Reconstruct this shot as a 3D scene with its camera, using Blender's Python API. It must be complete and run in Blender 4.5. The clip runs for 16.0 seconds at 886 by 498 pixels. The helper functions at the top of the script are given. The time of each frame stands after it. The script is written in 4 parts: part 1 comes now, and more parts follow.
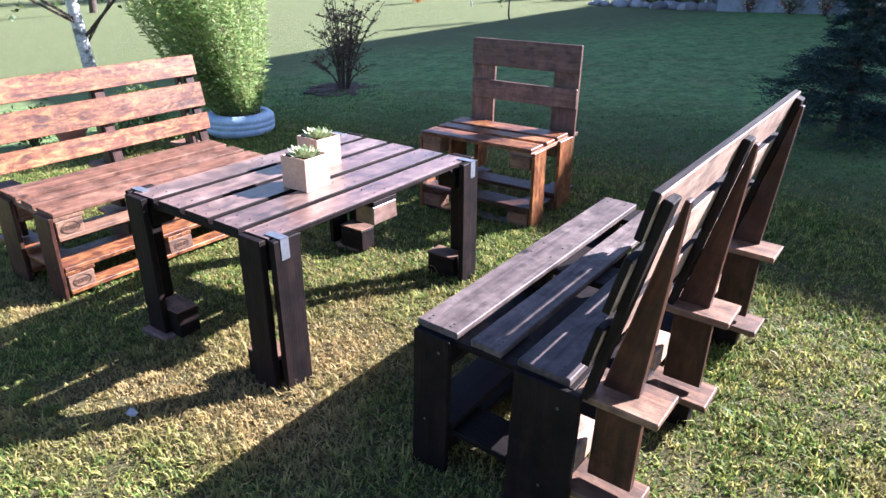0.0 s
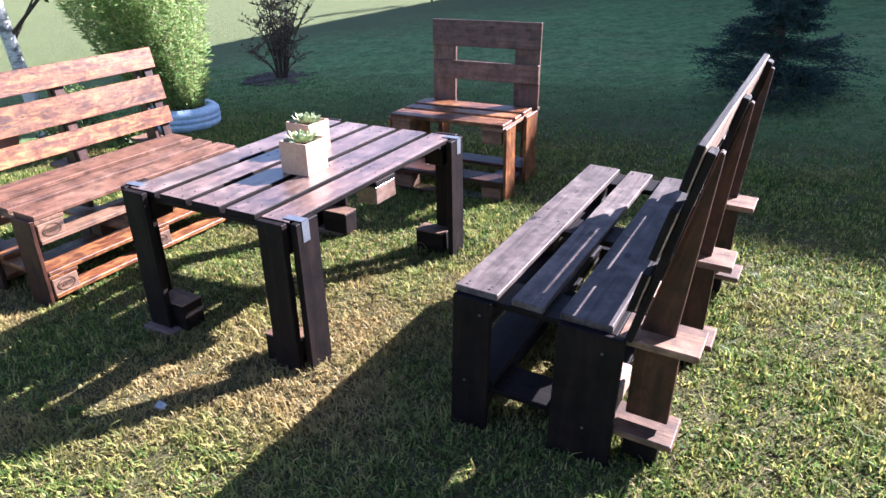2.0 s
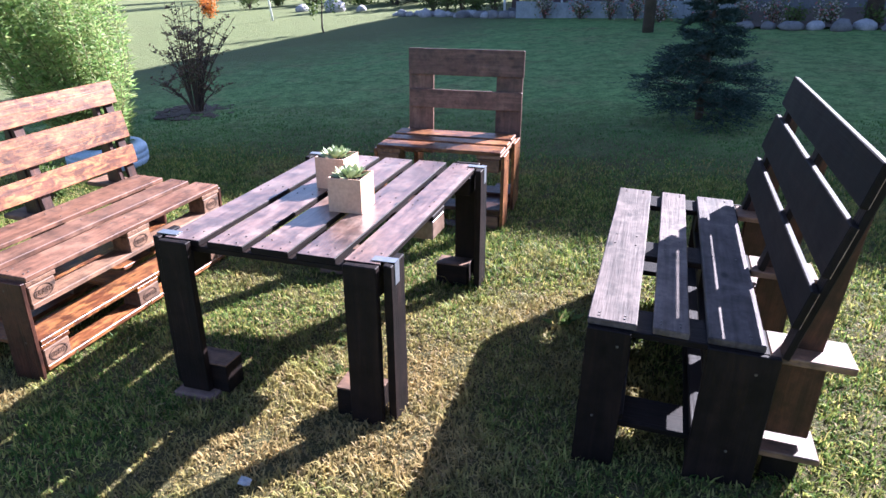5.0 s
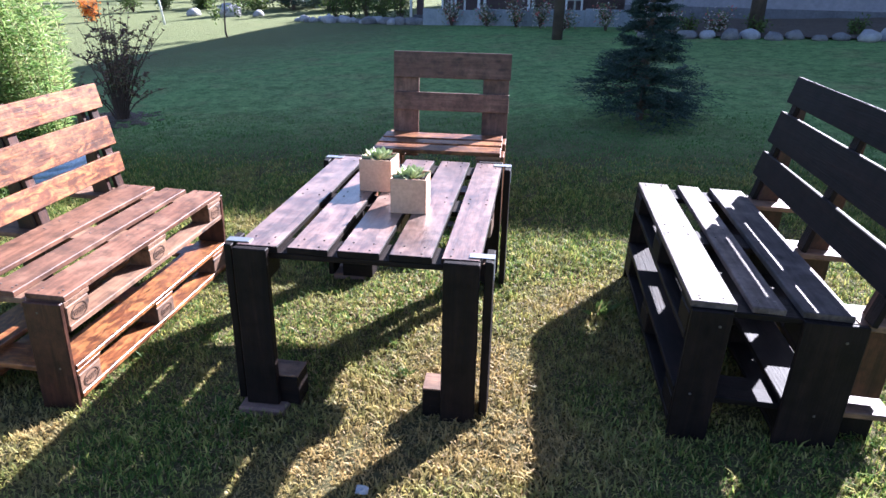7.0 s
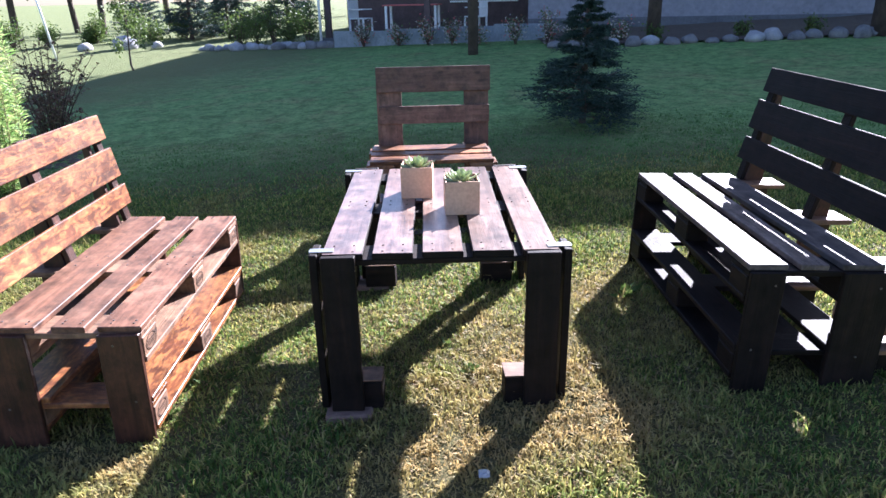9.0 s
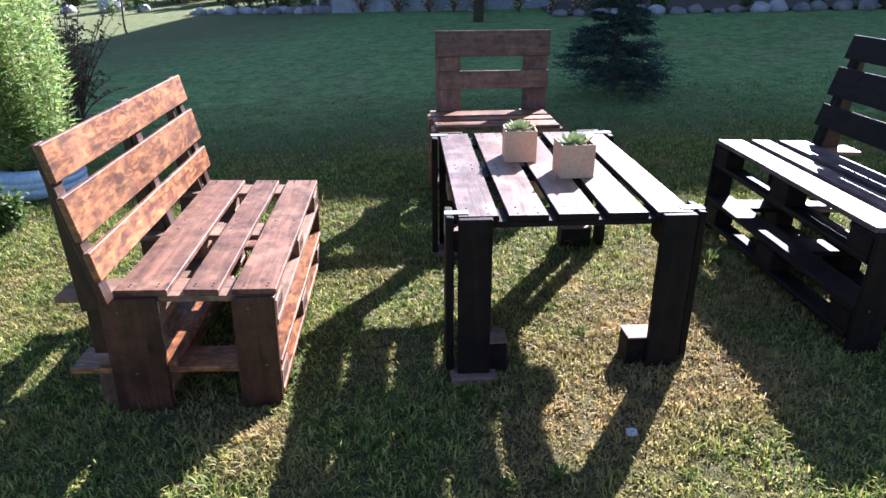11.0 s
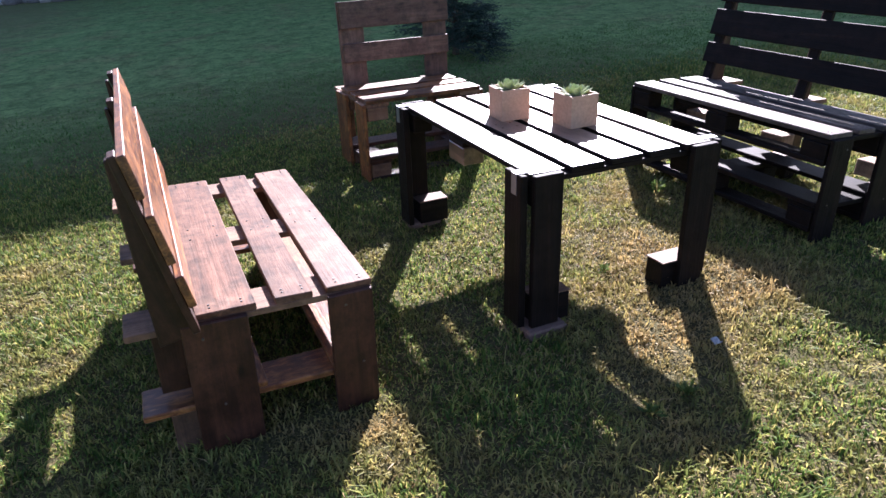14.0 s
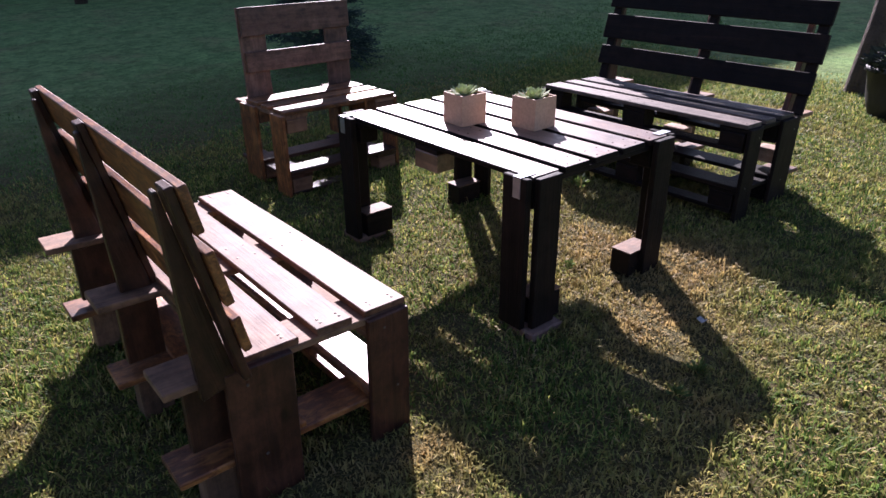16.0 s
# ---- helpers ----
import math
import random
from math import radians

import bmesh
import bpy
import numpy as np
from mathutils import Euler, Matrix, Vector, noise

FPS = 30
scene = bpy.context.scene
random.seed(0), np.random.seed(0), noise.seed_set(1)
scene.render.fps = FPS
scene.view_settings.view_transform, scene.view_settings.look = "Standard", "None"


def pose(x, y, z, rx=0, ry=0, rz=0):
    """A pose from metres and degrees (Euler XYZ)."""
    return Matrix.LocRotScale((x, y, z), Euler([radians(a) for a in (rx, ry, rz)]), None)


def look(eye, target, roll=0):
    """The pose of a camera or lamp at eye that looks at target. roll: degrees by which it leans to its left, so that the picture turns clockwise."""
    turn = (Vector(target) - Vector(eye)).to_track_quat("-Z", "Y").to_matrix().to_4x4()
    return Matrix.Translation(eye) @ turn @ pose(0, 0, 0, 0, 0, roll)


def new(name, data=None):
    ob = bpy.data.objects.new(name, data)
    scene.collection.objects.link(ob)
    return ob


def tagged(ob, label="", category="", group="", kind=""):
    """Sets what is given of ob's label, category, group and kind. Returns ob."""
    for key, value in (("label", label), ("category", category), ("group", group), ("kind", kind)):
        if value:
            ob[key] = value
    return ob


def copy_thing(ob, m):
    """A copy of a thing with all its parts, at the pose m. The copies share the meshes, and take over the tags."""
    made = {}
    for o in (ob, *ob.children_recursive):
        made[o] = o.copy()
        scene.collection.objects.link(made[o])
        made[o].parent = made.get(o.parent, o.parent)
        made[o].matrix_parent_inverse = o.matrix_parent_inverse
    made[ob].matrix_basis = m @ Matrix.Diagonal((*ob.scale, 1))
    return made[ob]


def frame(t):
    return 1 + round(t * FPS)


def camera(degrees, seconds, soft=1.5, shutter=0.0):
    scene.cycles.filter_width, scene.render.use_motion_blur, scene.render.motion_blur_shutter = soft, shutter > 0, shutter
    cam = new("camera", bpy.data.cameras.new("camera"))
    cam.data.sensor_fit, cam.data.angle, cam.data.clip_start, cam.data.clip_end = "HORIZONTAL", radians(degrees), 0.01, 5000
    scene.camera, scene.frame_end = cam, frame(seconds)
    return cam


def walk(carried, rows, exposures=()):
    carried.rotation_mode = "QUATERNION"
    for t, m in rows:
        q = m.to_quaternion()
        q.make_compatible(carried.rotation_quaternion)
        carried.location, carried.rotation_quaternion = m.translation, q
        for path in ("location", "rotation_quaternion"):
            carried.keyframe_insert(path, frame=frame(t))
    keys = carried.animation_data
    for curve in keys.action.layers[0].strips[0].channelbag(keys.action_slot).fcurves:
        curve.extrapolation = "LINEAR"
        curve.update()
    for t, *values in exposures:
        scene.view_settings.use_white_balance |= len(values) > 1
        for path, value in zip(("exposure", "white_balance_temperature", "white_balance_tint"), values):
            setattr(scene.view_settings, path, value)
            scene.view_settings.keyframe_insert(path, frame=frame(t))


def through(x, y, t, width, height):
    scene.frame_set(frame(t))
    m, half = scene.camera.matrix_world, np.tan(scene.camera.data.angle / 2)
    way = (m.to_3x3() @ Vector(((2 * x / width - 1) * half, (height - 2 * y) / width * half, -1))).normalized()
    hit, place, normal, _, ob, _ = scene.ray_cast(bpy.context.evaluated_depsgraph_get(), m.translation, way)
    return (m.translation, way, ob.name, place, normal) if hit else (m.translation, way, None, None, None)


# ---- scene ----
cam = camera(66.6, 16.0)
PATH = [
    (0, (0.087, -0.036, 1.392), (-1.001, 1.436, 0.585), -0.0),
    (0.5, (0.031, -0.053, 1.395), (-1.009, 1.431, 0.549), -0.6),
    (1, (0.02, -0.145, 1.386), (-0.918, 1.409, 0.546), -1.2),
    (1.5, (-0.029, -0.238, 1.388), (-0.917, 1.336, 0.53), -1.4),
    (2, (-0.118, -0.305, 1.392), (-1.012, 1.271, 0.545), -1.3),
    (2.5, (-0.245, -0.316, 1.378), (-1.151, 1.28, 0.582), -1.1),
    (3, (-0.352, -0.306, 1.38), (-1.187, 1.317, 0.562), -2.6),
    (3.5, (-0.457, -0.371, 1.376), (-1.218, 1.303, 0.591), -0.9),
    (3.7, (-0.513, -0.418, 1.385), (-1.249, 1.281, 0.627), -1.8),
    (5.8, (-1.098, -0.575, 1.366), (-1.496, 1.221, 0.58), 0.5),
    (6, (-1.172, -0.62, 1.361), (-1.511, 1.189, 0.58), -0.2),
    (6.5, (-1.311, -0.683, 1.355), (-1.577, 1.125, 0.541), 0.6),
    (7, (-1.494, -0.682, 1.353), (-1.738, 1.153, 0.597), 1.1),
    (7.5, (-1.616, -0.711, 1.365), (-1.839, 1.126, 0.605), -0.2),
    (8, (-1.777, -0.823, 1.335), (-1.848, 1.025, 0.573), -0.1),
    (8.5, (-1.907, -0.906, 1.337), (-1.916, 0.946, 0.581), 0.4),
    (9, (-2.074, -0.862, 1.325), (-2.042, 1.01, 0.622), -1.2),
    (9.5, (-2.198, -0.849, 1.324), (-2.198, 1.015, 0.598), -0.3),
    (9.7, (-2.257, -0.861, 1.325), (-2.242, 1.002, 0.598), -0.1),
    (11.8, (-2.928, -0.837, 1.282), (-2.634, 0.962, 0.459), -1.5),
    (12, (-3.017, -0.85, 1.28), (-2.639, 0.932, 0.453), -1.5),
    (12.5, (-3.161, -0.843, 1.272), (-2.707, 0.912, 0.427), -1.1),
    (13, (-3.321, -0.745, 1.282), (-2.783, 0.998, 0.461), -1.4),
    (13.5, (-3.451, -0.655, 1.278), (-2.917, 1.108, 0.5), -1.9),
    (14, (-3.618, -0.606, 1.28), (-2.899, 1.052, 0.423), -2.1),
    (14.5, (-3.763, -0.55, 1.294), (-2.945, 1.068, 0.45), -1.5),
    (15, (-3.897, -0.402, 1.286), (-3.02, 1.231, 0.533), -2.5),
    (15.5, (-3.99, -0.289, 1.269), (-2.988, 1.233, 0.445), 0.8),
    (16, (-4.123, -0.219, 1.285), (-2.968, 1.173, 0.432), -0.5),
]
EXPOSURES = [(0, 2.60, 5300, 25), (3.5, 2.62, 5300, 25), (7, 2.65, 5320, 23), (9.5, 2.66, 5350, 22), (12.5, 2.28, 5420, 23), (14.5, 2.28, 5620, 28), (15.5, 2.26, 5720, 32), (16, 1.72, 5720, 31)]
walk(cam, [(t, look(eye, target, roll)) for t, eye, target, roll in PATH], EXPOSURES)

# ---- light ----
SUN_TO = Vector((0.54, 0.787, 0.585)).normalized()
world = bpy.data.worlds.new("sky")
scene.world = world
world.use_nodes = True
wn = world.node_tree.nodes
sky = wn.new("ShaderNodeTexSky")
sky.sky_type = 'NISHITA'
sky.sun_disc = False
sky.sun_elevation = math.asin(SUN_TO.z)
sky.sun_rotation = math.atan2(SUN_TO.x, SUN_TO.y)
world.node_tree.links.new(sky.outputs[0], wn["Background"].inputs[0])
wn["Background"].inputs[1].default_value = 0.044
sun_data = bpy.data.lights.new("sun", 'SUN')
sun_data.energy, sun_data.angle, sun_data.color = 5.0, radians(0.55), (1.0, 0.92, 0.80)
sun = new("sun", sun_data)
sun.matrix_world = look(SUN_TO * 60, (0, 0, 0))


# ---- materials ----
class Nodes:
    """Short hand for building a node material."""
    def __init__(self, name):
        self.mat = bpy.data.materials.new(name)
        self.mat.use_nodes = True
        self.t = self.mat.node_tree
        self.bsdf = self.t.nodes["Principled BSDF"]
        self.out = self.t.nodes["Material Output"]

    def add(self, kind, **props):
        n = self.t.nodes.new("ShaderNode" + kind)
        for k, v in props.items():
            n.inputs[k].default_value = v
        return n

    def link(self, a, b):
        self.t.links.new(a, b)

    def coords(self, scale, source="Object", shift=None):
        tc = self.add("TexCoord")
        mp = self.add("Mapping")
        mp.inputs["Scale"].default_value = scale
        self.link(tc.outputs[source], mp.inputs["Vector"])
        if shift is not None:
            ad = self.add("VectorMath")
            ad.operation = 'SCALE'
            ad.inputs[0].default_value = (37.0, 21.0, 53.0)
            self.link(shift, ad.inputs["Scale"])
            self.link(ad.outputs[0], mp.inputs["Location"])
        return mp.outputs[0]

    def noise(self, vec, scale=1.0, detail=4.0, rough=0.55, distort=0.0):
        n = self.add("TexNoise", Scale=scale, Detail=detail, Roughness=rough, Distortion=distort)
        self.link(vec, n.inputs["Vector"])
        return n.outputs["Fac"]

    def ramp(self, fac, stops):
        r = self.add("ValToRGB")
        els = r.color_ramp.elements
        while len(els) < len(stops):
            els.new(0.5)
        for e, (p, c) in zip(els, stops):
            e.position = p
            e.color = (*c, 1) if len(c) == 3 else c
        self.link(fac, r.inputs[0])
        return r.outputs[0]

    def mix(self, fac, a, b, mode='MIX'):
        m = self.add("Mix")
        m.data_type = 'RGBA'
        m.blend_type = mode
        for sock, v in ((m.inputs[0], fac), (m.inputs[6], a), (m.inputs[7], b)):
            if isinstance(v, (int, float)):
                sock.default_value = v
            elif isinstance(v, tuple):
                sock.default_value = (*v, 1)
            else:
                self.link(v, sock)
        return m.outputs[2]

    def bump(self, fac, strength=0.3, distance=0.003):
        b = self.add("Bump", Strength=strength, Distance=distance)
        self.link(fac, b.inputs["Height"])
        self.link(b.outputs[0], self.bsdf.inputs["Normal"])

    def random(self):
        return self.add("ObjectInfo").outputs["Random"]


def wood(name, dark, mid, light, rough=(0.32, 0.6), wear=0.45, worn=(0.40, 0.27, 0.17), coat=0.0, bump=0.45, flame=0.22, spec=0.5, mottle=0.0):
    """Stained pallet wood: grain along the board's own x, knots, blotchy stain, worn patches."""
    n = Nodes(name)
    rnd = n.random()
    v = n.coords((1.0, 1.0, 1.0), shift=rnd)
    st = n.coords((2.2, 30.0, 30.0), shift=rnd)
    grain = n.noise(st, 1.0, 7, 0.62, 0.6)
    fine = n.noise(n.coords((6.0, 160.0, 160.0), shift=rnd), 1.0, 3, 0.6)
    col = n.ramp(grain, [(0.30, dark), (0.52, mid), (0.74, light)])
    # flamed late wood
    wv = n.add("TexWave", Scale=4.0, Distortion=11.0, Detail=3.0)
    wv.bands_direction = 'Y'
    wv.inputs["Detail Scale"].default_value = 0.7
    n.link(n.coords((0.35, 3.2, 3.2), shift=rnd), wv.inputs["Vector"])
    col = n.mix(n.ramp(wv.outputs["Fac"], [(0.35, (0, 0, 0)), (0.8, (flame, flame, flame))]), col, light)
    # knots
    vo = n.add("TexVoronoi", Scale=1.0)
    n.link(n.coords((4.2, 9.0, 9.0), shift=rnd), vo.inputs["Vector"])
    knot = n.ramp(vo.outputs["Distance"], [(0.05, (1, 1, 1)), (0.15, (0, 0, 0))])
    col = n.mix(knot, col, tuple(c * 0.35 for c in dark))
    # worn and blotchy
    blot = n.noise(v, 5.5, 5, 0.65)
    patch = n.ramp(blot, [(0.50, (0, 0, 0)), (0.68, (wear, wear, wear))])
    col = n.mix(patch, col, worn)
    if mottle:
        spots = n.noise(n.coords((11.0, 36.0, 36.0), shift=rnd), 1.0, 6, 0.72, 1.0)
        col = n.mix(n.ramp(spots, [(0.47, (0, 0, 0)), (0.60, (mottle, mottle, mottle))]), col, worn)
        col = n.mix(n.ramp(spots, [(0.30, (0.6, 0.6, 0.6)), (0.42, (0, 0, 0))]), col, dark)
    dirt = n.ramp(n.noise(v, 13.0, 4, 0.7), [(0.34, (0.45, 0.45, 0.45)), (0.58, (1, 1, 1))])
    col = n.mix(1.0, col, dirt, 'MULTIPLY')
    tone = n.ramp(rnd, [(0.0, (0.72, 0.70, 0.70)), (1.0, (1.2, 1.15, 1.1))])
    col = n.mix(1.0, col, tone, 'MULTIPLY')
    n.link(col, n.bsdf.inputs["Base Color"])
    rr = n.add("MapRange")
    rr.inputs["To Min"].default_value, rr.inputs["To Max"].default_value = rough
    n.link(blot, rr.inputs["Value"])
    n.link(rr.outputs[0], n.bsdf.inputs["Roughness"])
    n.bsdf.inputs["Specular IOR Level"].default_value = spec
    n.bsdf.inputs["Coat Weight"].default_value = coat
    n.bsdf.inputs["Coat Roughness"].default_value = 0.3
    add = n.add("Math")
    add.operation = 'ADD'
    n.link(grain, add.inputs[0])
    n.link(fine, add.inputs[1])
    n.bump(add.outputs[0], bump, 0.004)
    return n.mat


def plain(name, a, b, scale=8.0, rough=0.8, metal=0.0, bump=0.2, distance=0.004, detail=6, source="Object"):
    """A surface of two mixed tones at two scales."""
    n = Nodes(name)
    v = n.coords((1, 1, 1), source, n.random() if source == "Object" else None)
    big, small = n.noise(v, scale, detail, 0.6), n.noise(v, scale * 9, 4, 0.6)
    col = n.ramp(big, [(0.32, a), (0.68, b)])
    col = n.mix(0.35, col, n.ramp(small, [(0.3, tuple(c * 0.6 for c in a)), (0.7, tuple(min(1, c * 1.15) for c in b))]))
    n.link(col, n.bsdf.inputs["Base Color"])
    n.bsdf.inputs["Roughness"].default_value = rough
    n.bsdf.inputs["Metallic"].default_value = metal
    n.bump(small, bump, distance)
    return n.mat


def leaf(name, cols, through=0.4, rough=0.55, patches=None, spec=0.35):
    """Leaves and blades: each island has a tone of its own, and light comes through."""
    n = Nodes(name)
    geo = n.add("NewGeometry")
    stops = [(i / max(1, len(cols) - 1), c) for i, c in enumerate(cols)]
    col = n.ramp(geo.outputs["Random Per Island"], stops)
    if patches:
        scale, tone, low, high = patches
        v = n.coords((1, 1, 1))
        near = n.add("VectorMath")
        near.operation = 'DISTANCE'
        n.link(v, near.inputs[0])
        near.inputs[1].default_value = (-1.65, 1.45, -0.1)
        dry = n.add("MapRange")
        dry.inputs["From Min"].default_value, dry.inputs["From Max"].default_value = 0.3, 1.3
        dry.inputs["To Min"].default_value, dry.inputs["To Max"].default_value = 0.17, 0.0
        n.link(near.outputs["Value"], dry.inputs["Value"])
        both = n.add("Math")
        both.operation = 'ADD'
        n.link(n.noise(v, scale, 5, 0.65), both.inputs[0])
        n.link(dry.outputs[0], both.inputs[1])
        fac = n.ramp(both.outputs[0], [(low, (0, 0, 0)), (high, (0.85, 0.85, 0.85))])
        col = n.mix(fac, col, n.mix(geo.outputs["Random Per Island"], tone, tuple(c * 0.6 for c in tone)))
        tuft = n.ramp(n.noise(v, 17.0, 3, 0.6), [(0.36, (0.58, 0.60, 0.55)), (0.62, (1.25, 1.22, 1.1))])
        col = n.mix(1.0, col, tuft, 'MULTIPLY')
    n.link(col, n.bsdf.inputs["Base Color"])
    n.bsdf.inputs["Roughness"].default_value = rough
    n.bsdf.inputs["Specular IOR Level"].default_value = spec
    tr = n.add("BsdfTranslucent")
    n.link(col, tr.inputs["Color"])
    ms = n.add("MixShader")
    ms.inputs[0].default_value = through
    n.link(n.bsdf.outputs[0], ms.inputs[1])
    n.link(tr.outputs[0], ms.inputs[2])
    n.link(ms.outputs[0], n.out.inputs["Surface"])
    return n.mat


M_RED = wood("stained_pine", (0.050, 0.016, 0.008), (0.125, 0.042, 0.018), (0.215, 0.080, 0.030), (0.30, 0.55), 0.4, (0.46, 0.20, 0.062), mottle=0.6, flame=0.08, bump=0.22)
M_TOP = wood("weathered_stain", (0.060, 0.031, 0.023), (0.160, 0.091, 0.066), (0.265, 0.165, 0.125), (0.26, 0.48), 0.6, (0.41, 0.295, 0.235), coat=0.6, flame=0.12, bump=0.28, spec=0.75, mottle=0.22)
M_GREY = wood("greyed_stain", (0.046, 0.034, 0.030), (0.100, 0.076, 0.068), (0.175, 0.140, 0.125), (0.48, 0.72), 0.5, (0.27, 0.22, 0.195), flame=0.14, bump=0.35, spec=0.27)
M_SEAT = wood("varnished_seat", (0.078, 0.036, 0.022), (0.150, 0.072, 0.044), (0.235, 0.120, 0.076), (0.48, 0.70), 0.45, (0.36, 0.215, 0.145), flame=0.06, bump=0.22, spec=0.24, mottle=0.08)
M_WING = wood("worn_brown", (0.055, 0.027, 0.015), (0.14, 0.070, 0.037), (0.25, 0.135, 0.072), (0.45, 0.7), 0.4, (0.33, 0.20, 0.115), flame=0.12, mottle=0.2)
M_CHAIR = wood("brown_chair_stain", (0.070, 0.034, 0.024), (0.135, 0.072, 0.051), (0.215, 0.125, 0.090), (0.4, 0.65), 0.4, (0.30, 0.19, 0.13), flame=0.1, spec=0.4, mottle=0.1)
# near-black stain; on the right bench it also carries shade in its colour
M_DARK = wood("dark_stain_and_shade", (0.005, 0.004, 0.004), (0.010, 0.0065, 0.006), (0.020, 0.011, 0.009), (0.5, 0.75), 0.12, (0.05, 0.027, 0.019), flame=0.0, spec=0.14)
M_BRN = wood("brown_stain", (0.020, 0.0075, 0.005), (0.044, 0.016, 0.009), (0.082, 0.031, 0.017), (0.38, 0.62), 0.3, (0.16, 0.062, 0.034), flame=0.06, spec=0.35, mottle=0.12)
# bare pine; on the slat rears it stands for sunlit wood
M_RAW_LIT = wood("bare_and_sunlit_pine", (0.24, 0.145, 0.095), (0.42, 0.285, 0.20), (0.55, 0.40, 0.30), (0.6, 0.8), 0.45, (0.22, 0.12, 0.075), mottle=0.35)
M_BLOCK = wood("chipboard_block", (0.10, 0.050, 0.028), (0.18, 0.095, 0.053), (0.28, 0.155, 0.09), (0.6, 0.85), 0.4, (0.36, 0.22, 0.13))
M_STAMP = plain("burnt_stamp", (0.035, 0.016, 0.010), (0.07, 0.035, 0.02), 60, 0.9)
M_STEEL = plain("galvanised_steel", (0.22, 0.24, 0.27), (0.36, 0.38, 0.41), 40, 0.5, 0.9, 0.1)
M_NAIL = plain("dull_nail", (0.07, 0.06, 0.055), (0.16, 0.14, 0.13), 90, 0.5, 0.7)
M_POT = plain("pale_birch_ply", (0.48, 0.285, 0.175), (0.58, 0.365, 0.24), 9, 0.62, 0, 0.12, 0.002)
M_SOIL = plain("dark_soil", (0.018, 0.012, 0.008), (0.06, 0.04, 0.026), 25, 0.95, 0, 0.9, 0.02)
M_EARTH = plain("bare_earth", (0.055, 0.038, 0.026), (0.13, 0.095, 0.065), 14, 0.95, 0, 0.7, 0.01)
M_PAVER = plain("reddish_concrete", (0.13, 0.075, 0.055), (0.24, 0.15, 0.115), 18, 0.9, 0, 0.5)
M_CLAY = plain("terracotta", (0.30, 0.105, 0.06), (0.44, 0.18, 0.11), 12, 0.85, 0, 0.2)
M_TYRE = plain("painted_rubber", (0.30, 0.42, 0.56), (0.60, 0.71, 0.82), 7, 0.6, 0, 0.3)
def birch_bark():
    n = Nodes("birch_bark")
    v = n.coords((5.0, 5.0, 13.0))
    col = n.ramp(n.noise(v, 1.0, 5, 0.65, 0.4), [(0.40, (0.045, 0.04, 0.036)), (0.50, (0.58, 0.57, 0.55))])
    col = n.mix(0.3, col, n.ramp(n.noise(v, 6.0, 4, 0.6), [(0.3, (0.2, 0.19, 0.18)), (0.7, (0.7, 0.69, 0.67))]))
    n.link(col, n.bsdf.inputs["Base Color"])
    n.bsdf.inputs["Roughness"].default_value = 0.85
    n.bump(n.noise(v, 3.0, 4, 0.6), 0.5, 0.01)
    return n.mat


M_BARK = birch_bark()
M_TRUNK = plain("brown_bark", (0.035, 0.025, 0.018), (0.11, 0.08, 0.058), 7.0, 0.9, 0, 0.9, 0.02)
M_TWIG = plain("dark_twig", (0.055, 0.034, 0.028), (0.115, 0.072, 0.056), 20, 0.8)
M_STEM = plain("green_stem", (0.09, 0.10, 0.03), (0.20, 0.17, 0.06), 20, 0.7)
M_STONE = plain("field_stone", (0.09, 0.088, 0.09), (0.23, 0.22, 0.215), 5, 0.9, 0, 0.6, 0.02)
M_PALE = plain("pale_stone", (0.22, 0.215, 0.22), (0.40, 0.39, 0.39), 6, 0.85, 0, 0.5, 0.02)
M_PLASTER = plain("plaster", (0.20, 0.195, 0.22), (0.28, 0.27, 0.295), 1.2, 0.9, 0, 0.3)
M_PLINTH = plain("grey_plinth", (0.085, 0.085, 0.095), (0.15, 0.15, 0.16), 3, 0.85, 0, 0.4)
M_BLACK = plain("black_plastic", (0.010, 0.010, 0.011), (0.022, 0.021, 0.022), 6, 0.6, 0, 0.2)
M_ROOF = plain("dark_roof", (0.05, 0.03, 0.025), (0.10, 0.06, 0.05), 3, 0.8, 0, 0.3)
M_BED = plain("pale_bed_board", (0.18, 0.20, 0.22), (0.29, 0.31, 0.33), 3, 0.8, 0, 0.3)
M_PORCH = plain("porch_brown", (0.06, 0.04, 0.04), (0.13, 0.085, 0.08), 3, 0.8)
M_WHITE = plain("white_plastic", (0.72, 0.72, 0.72), (0.82, 0.82, 0.82), 3, 0.4)
M_PINK = plain("red_cloth", (0.45, 0.10, 0.10), (0.60, 0.18, 0.16), 6, 0.9)
M_SUCC = leaf("succulent_leaf", [(0.30, 0.37, 0.16), (0.46, 0.52, 0.27), (0.60, 0.63, 0.40)], 0.3, 0.5)
M_SUCC2 = leaf("succulent_leaf_pale", [(0.44, 0.50, 0.27), (0.62, 0.66, 0.42)], 0.3, 0.5)
M_WILLOW = leaf("narrow_leaf", [(0.10, 0.19, 0.045), (0.20, 0.32, 0.085), (0.30, 0.40, 0.13), (0.38, 0.39, 0.15)], 0.5)
M_BARB = leaf("purple_leaf", [(0.12, 0.060, 0.052), (0.19, 0.115, 0.080), (0.15, 0.145, 0.07)], 0.3)
M_NEEDLE = leaf("spruce_needle", [(0.016, 0.034, 0.028), (0.03, 0.058, 0.046), (0.048, 0.080, 0.064)], 0.2)
M_DUSK = leaf("dark_leaf", [(0.008, 0.012, 0.008), (0.015, 0.022, 0.013)], 0.1)
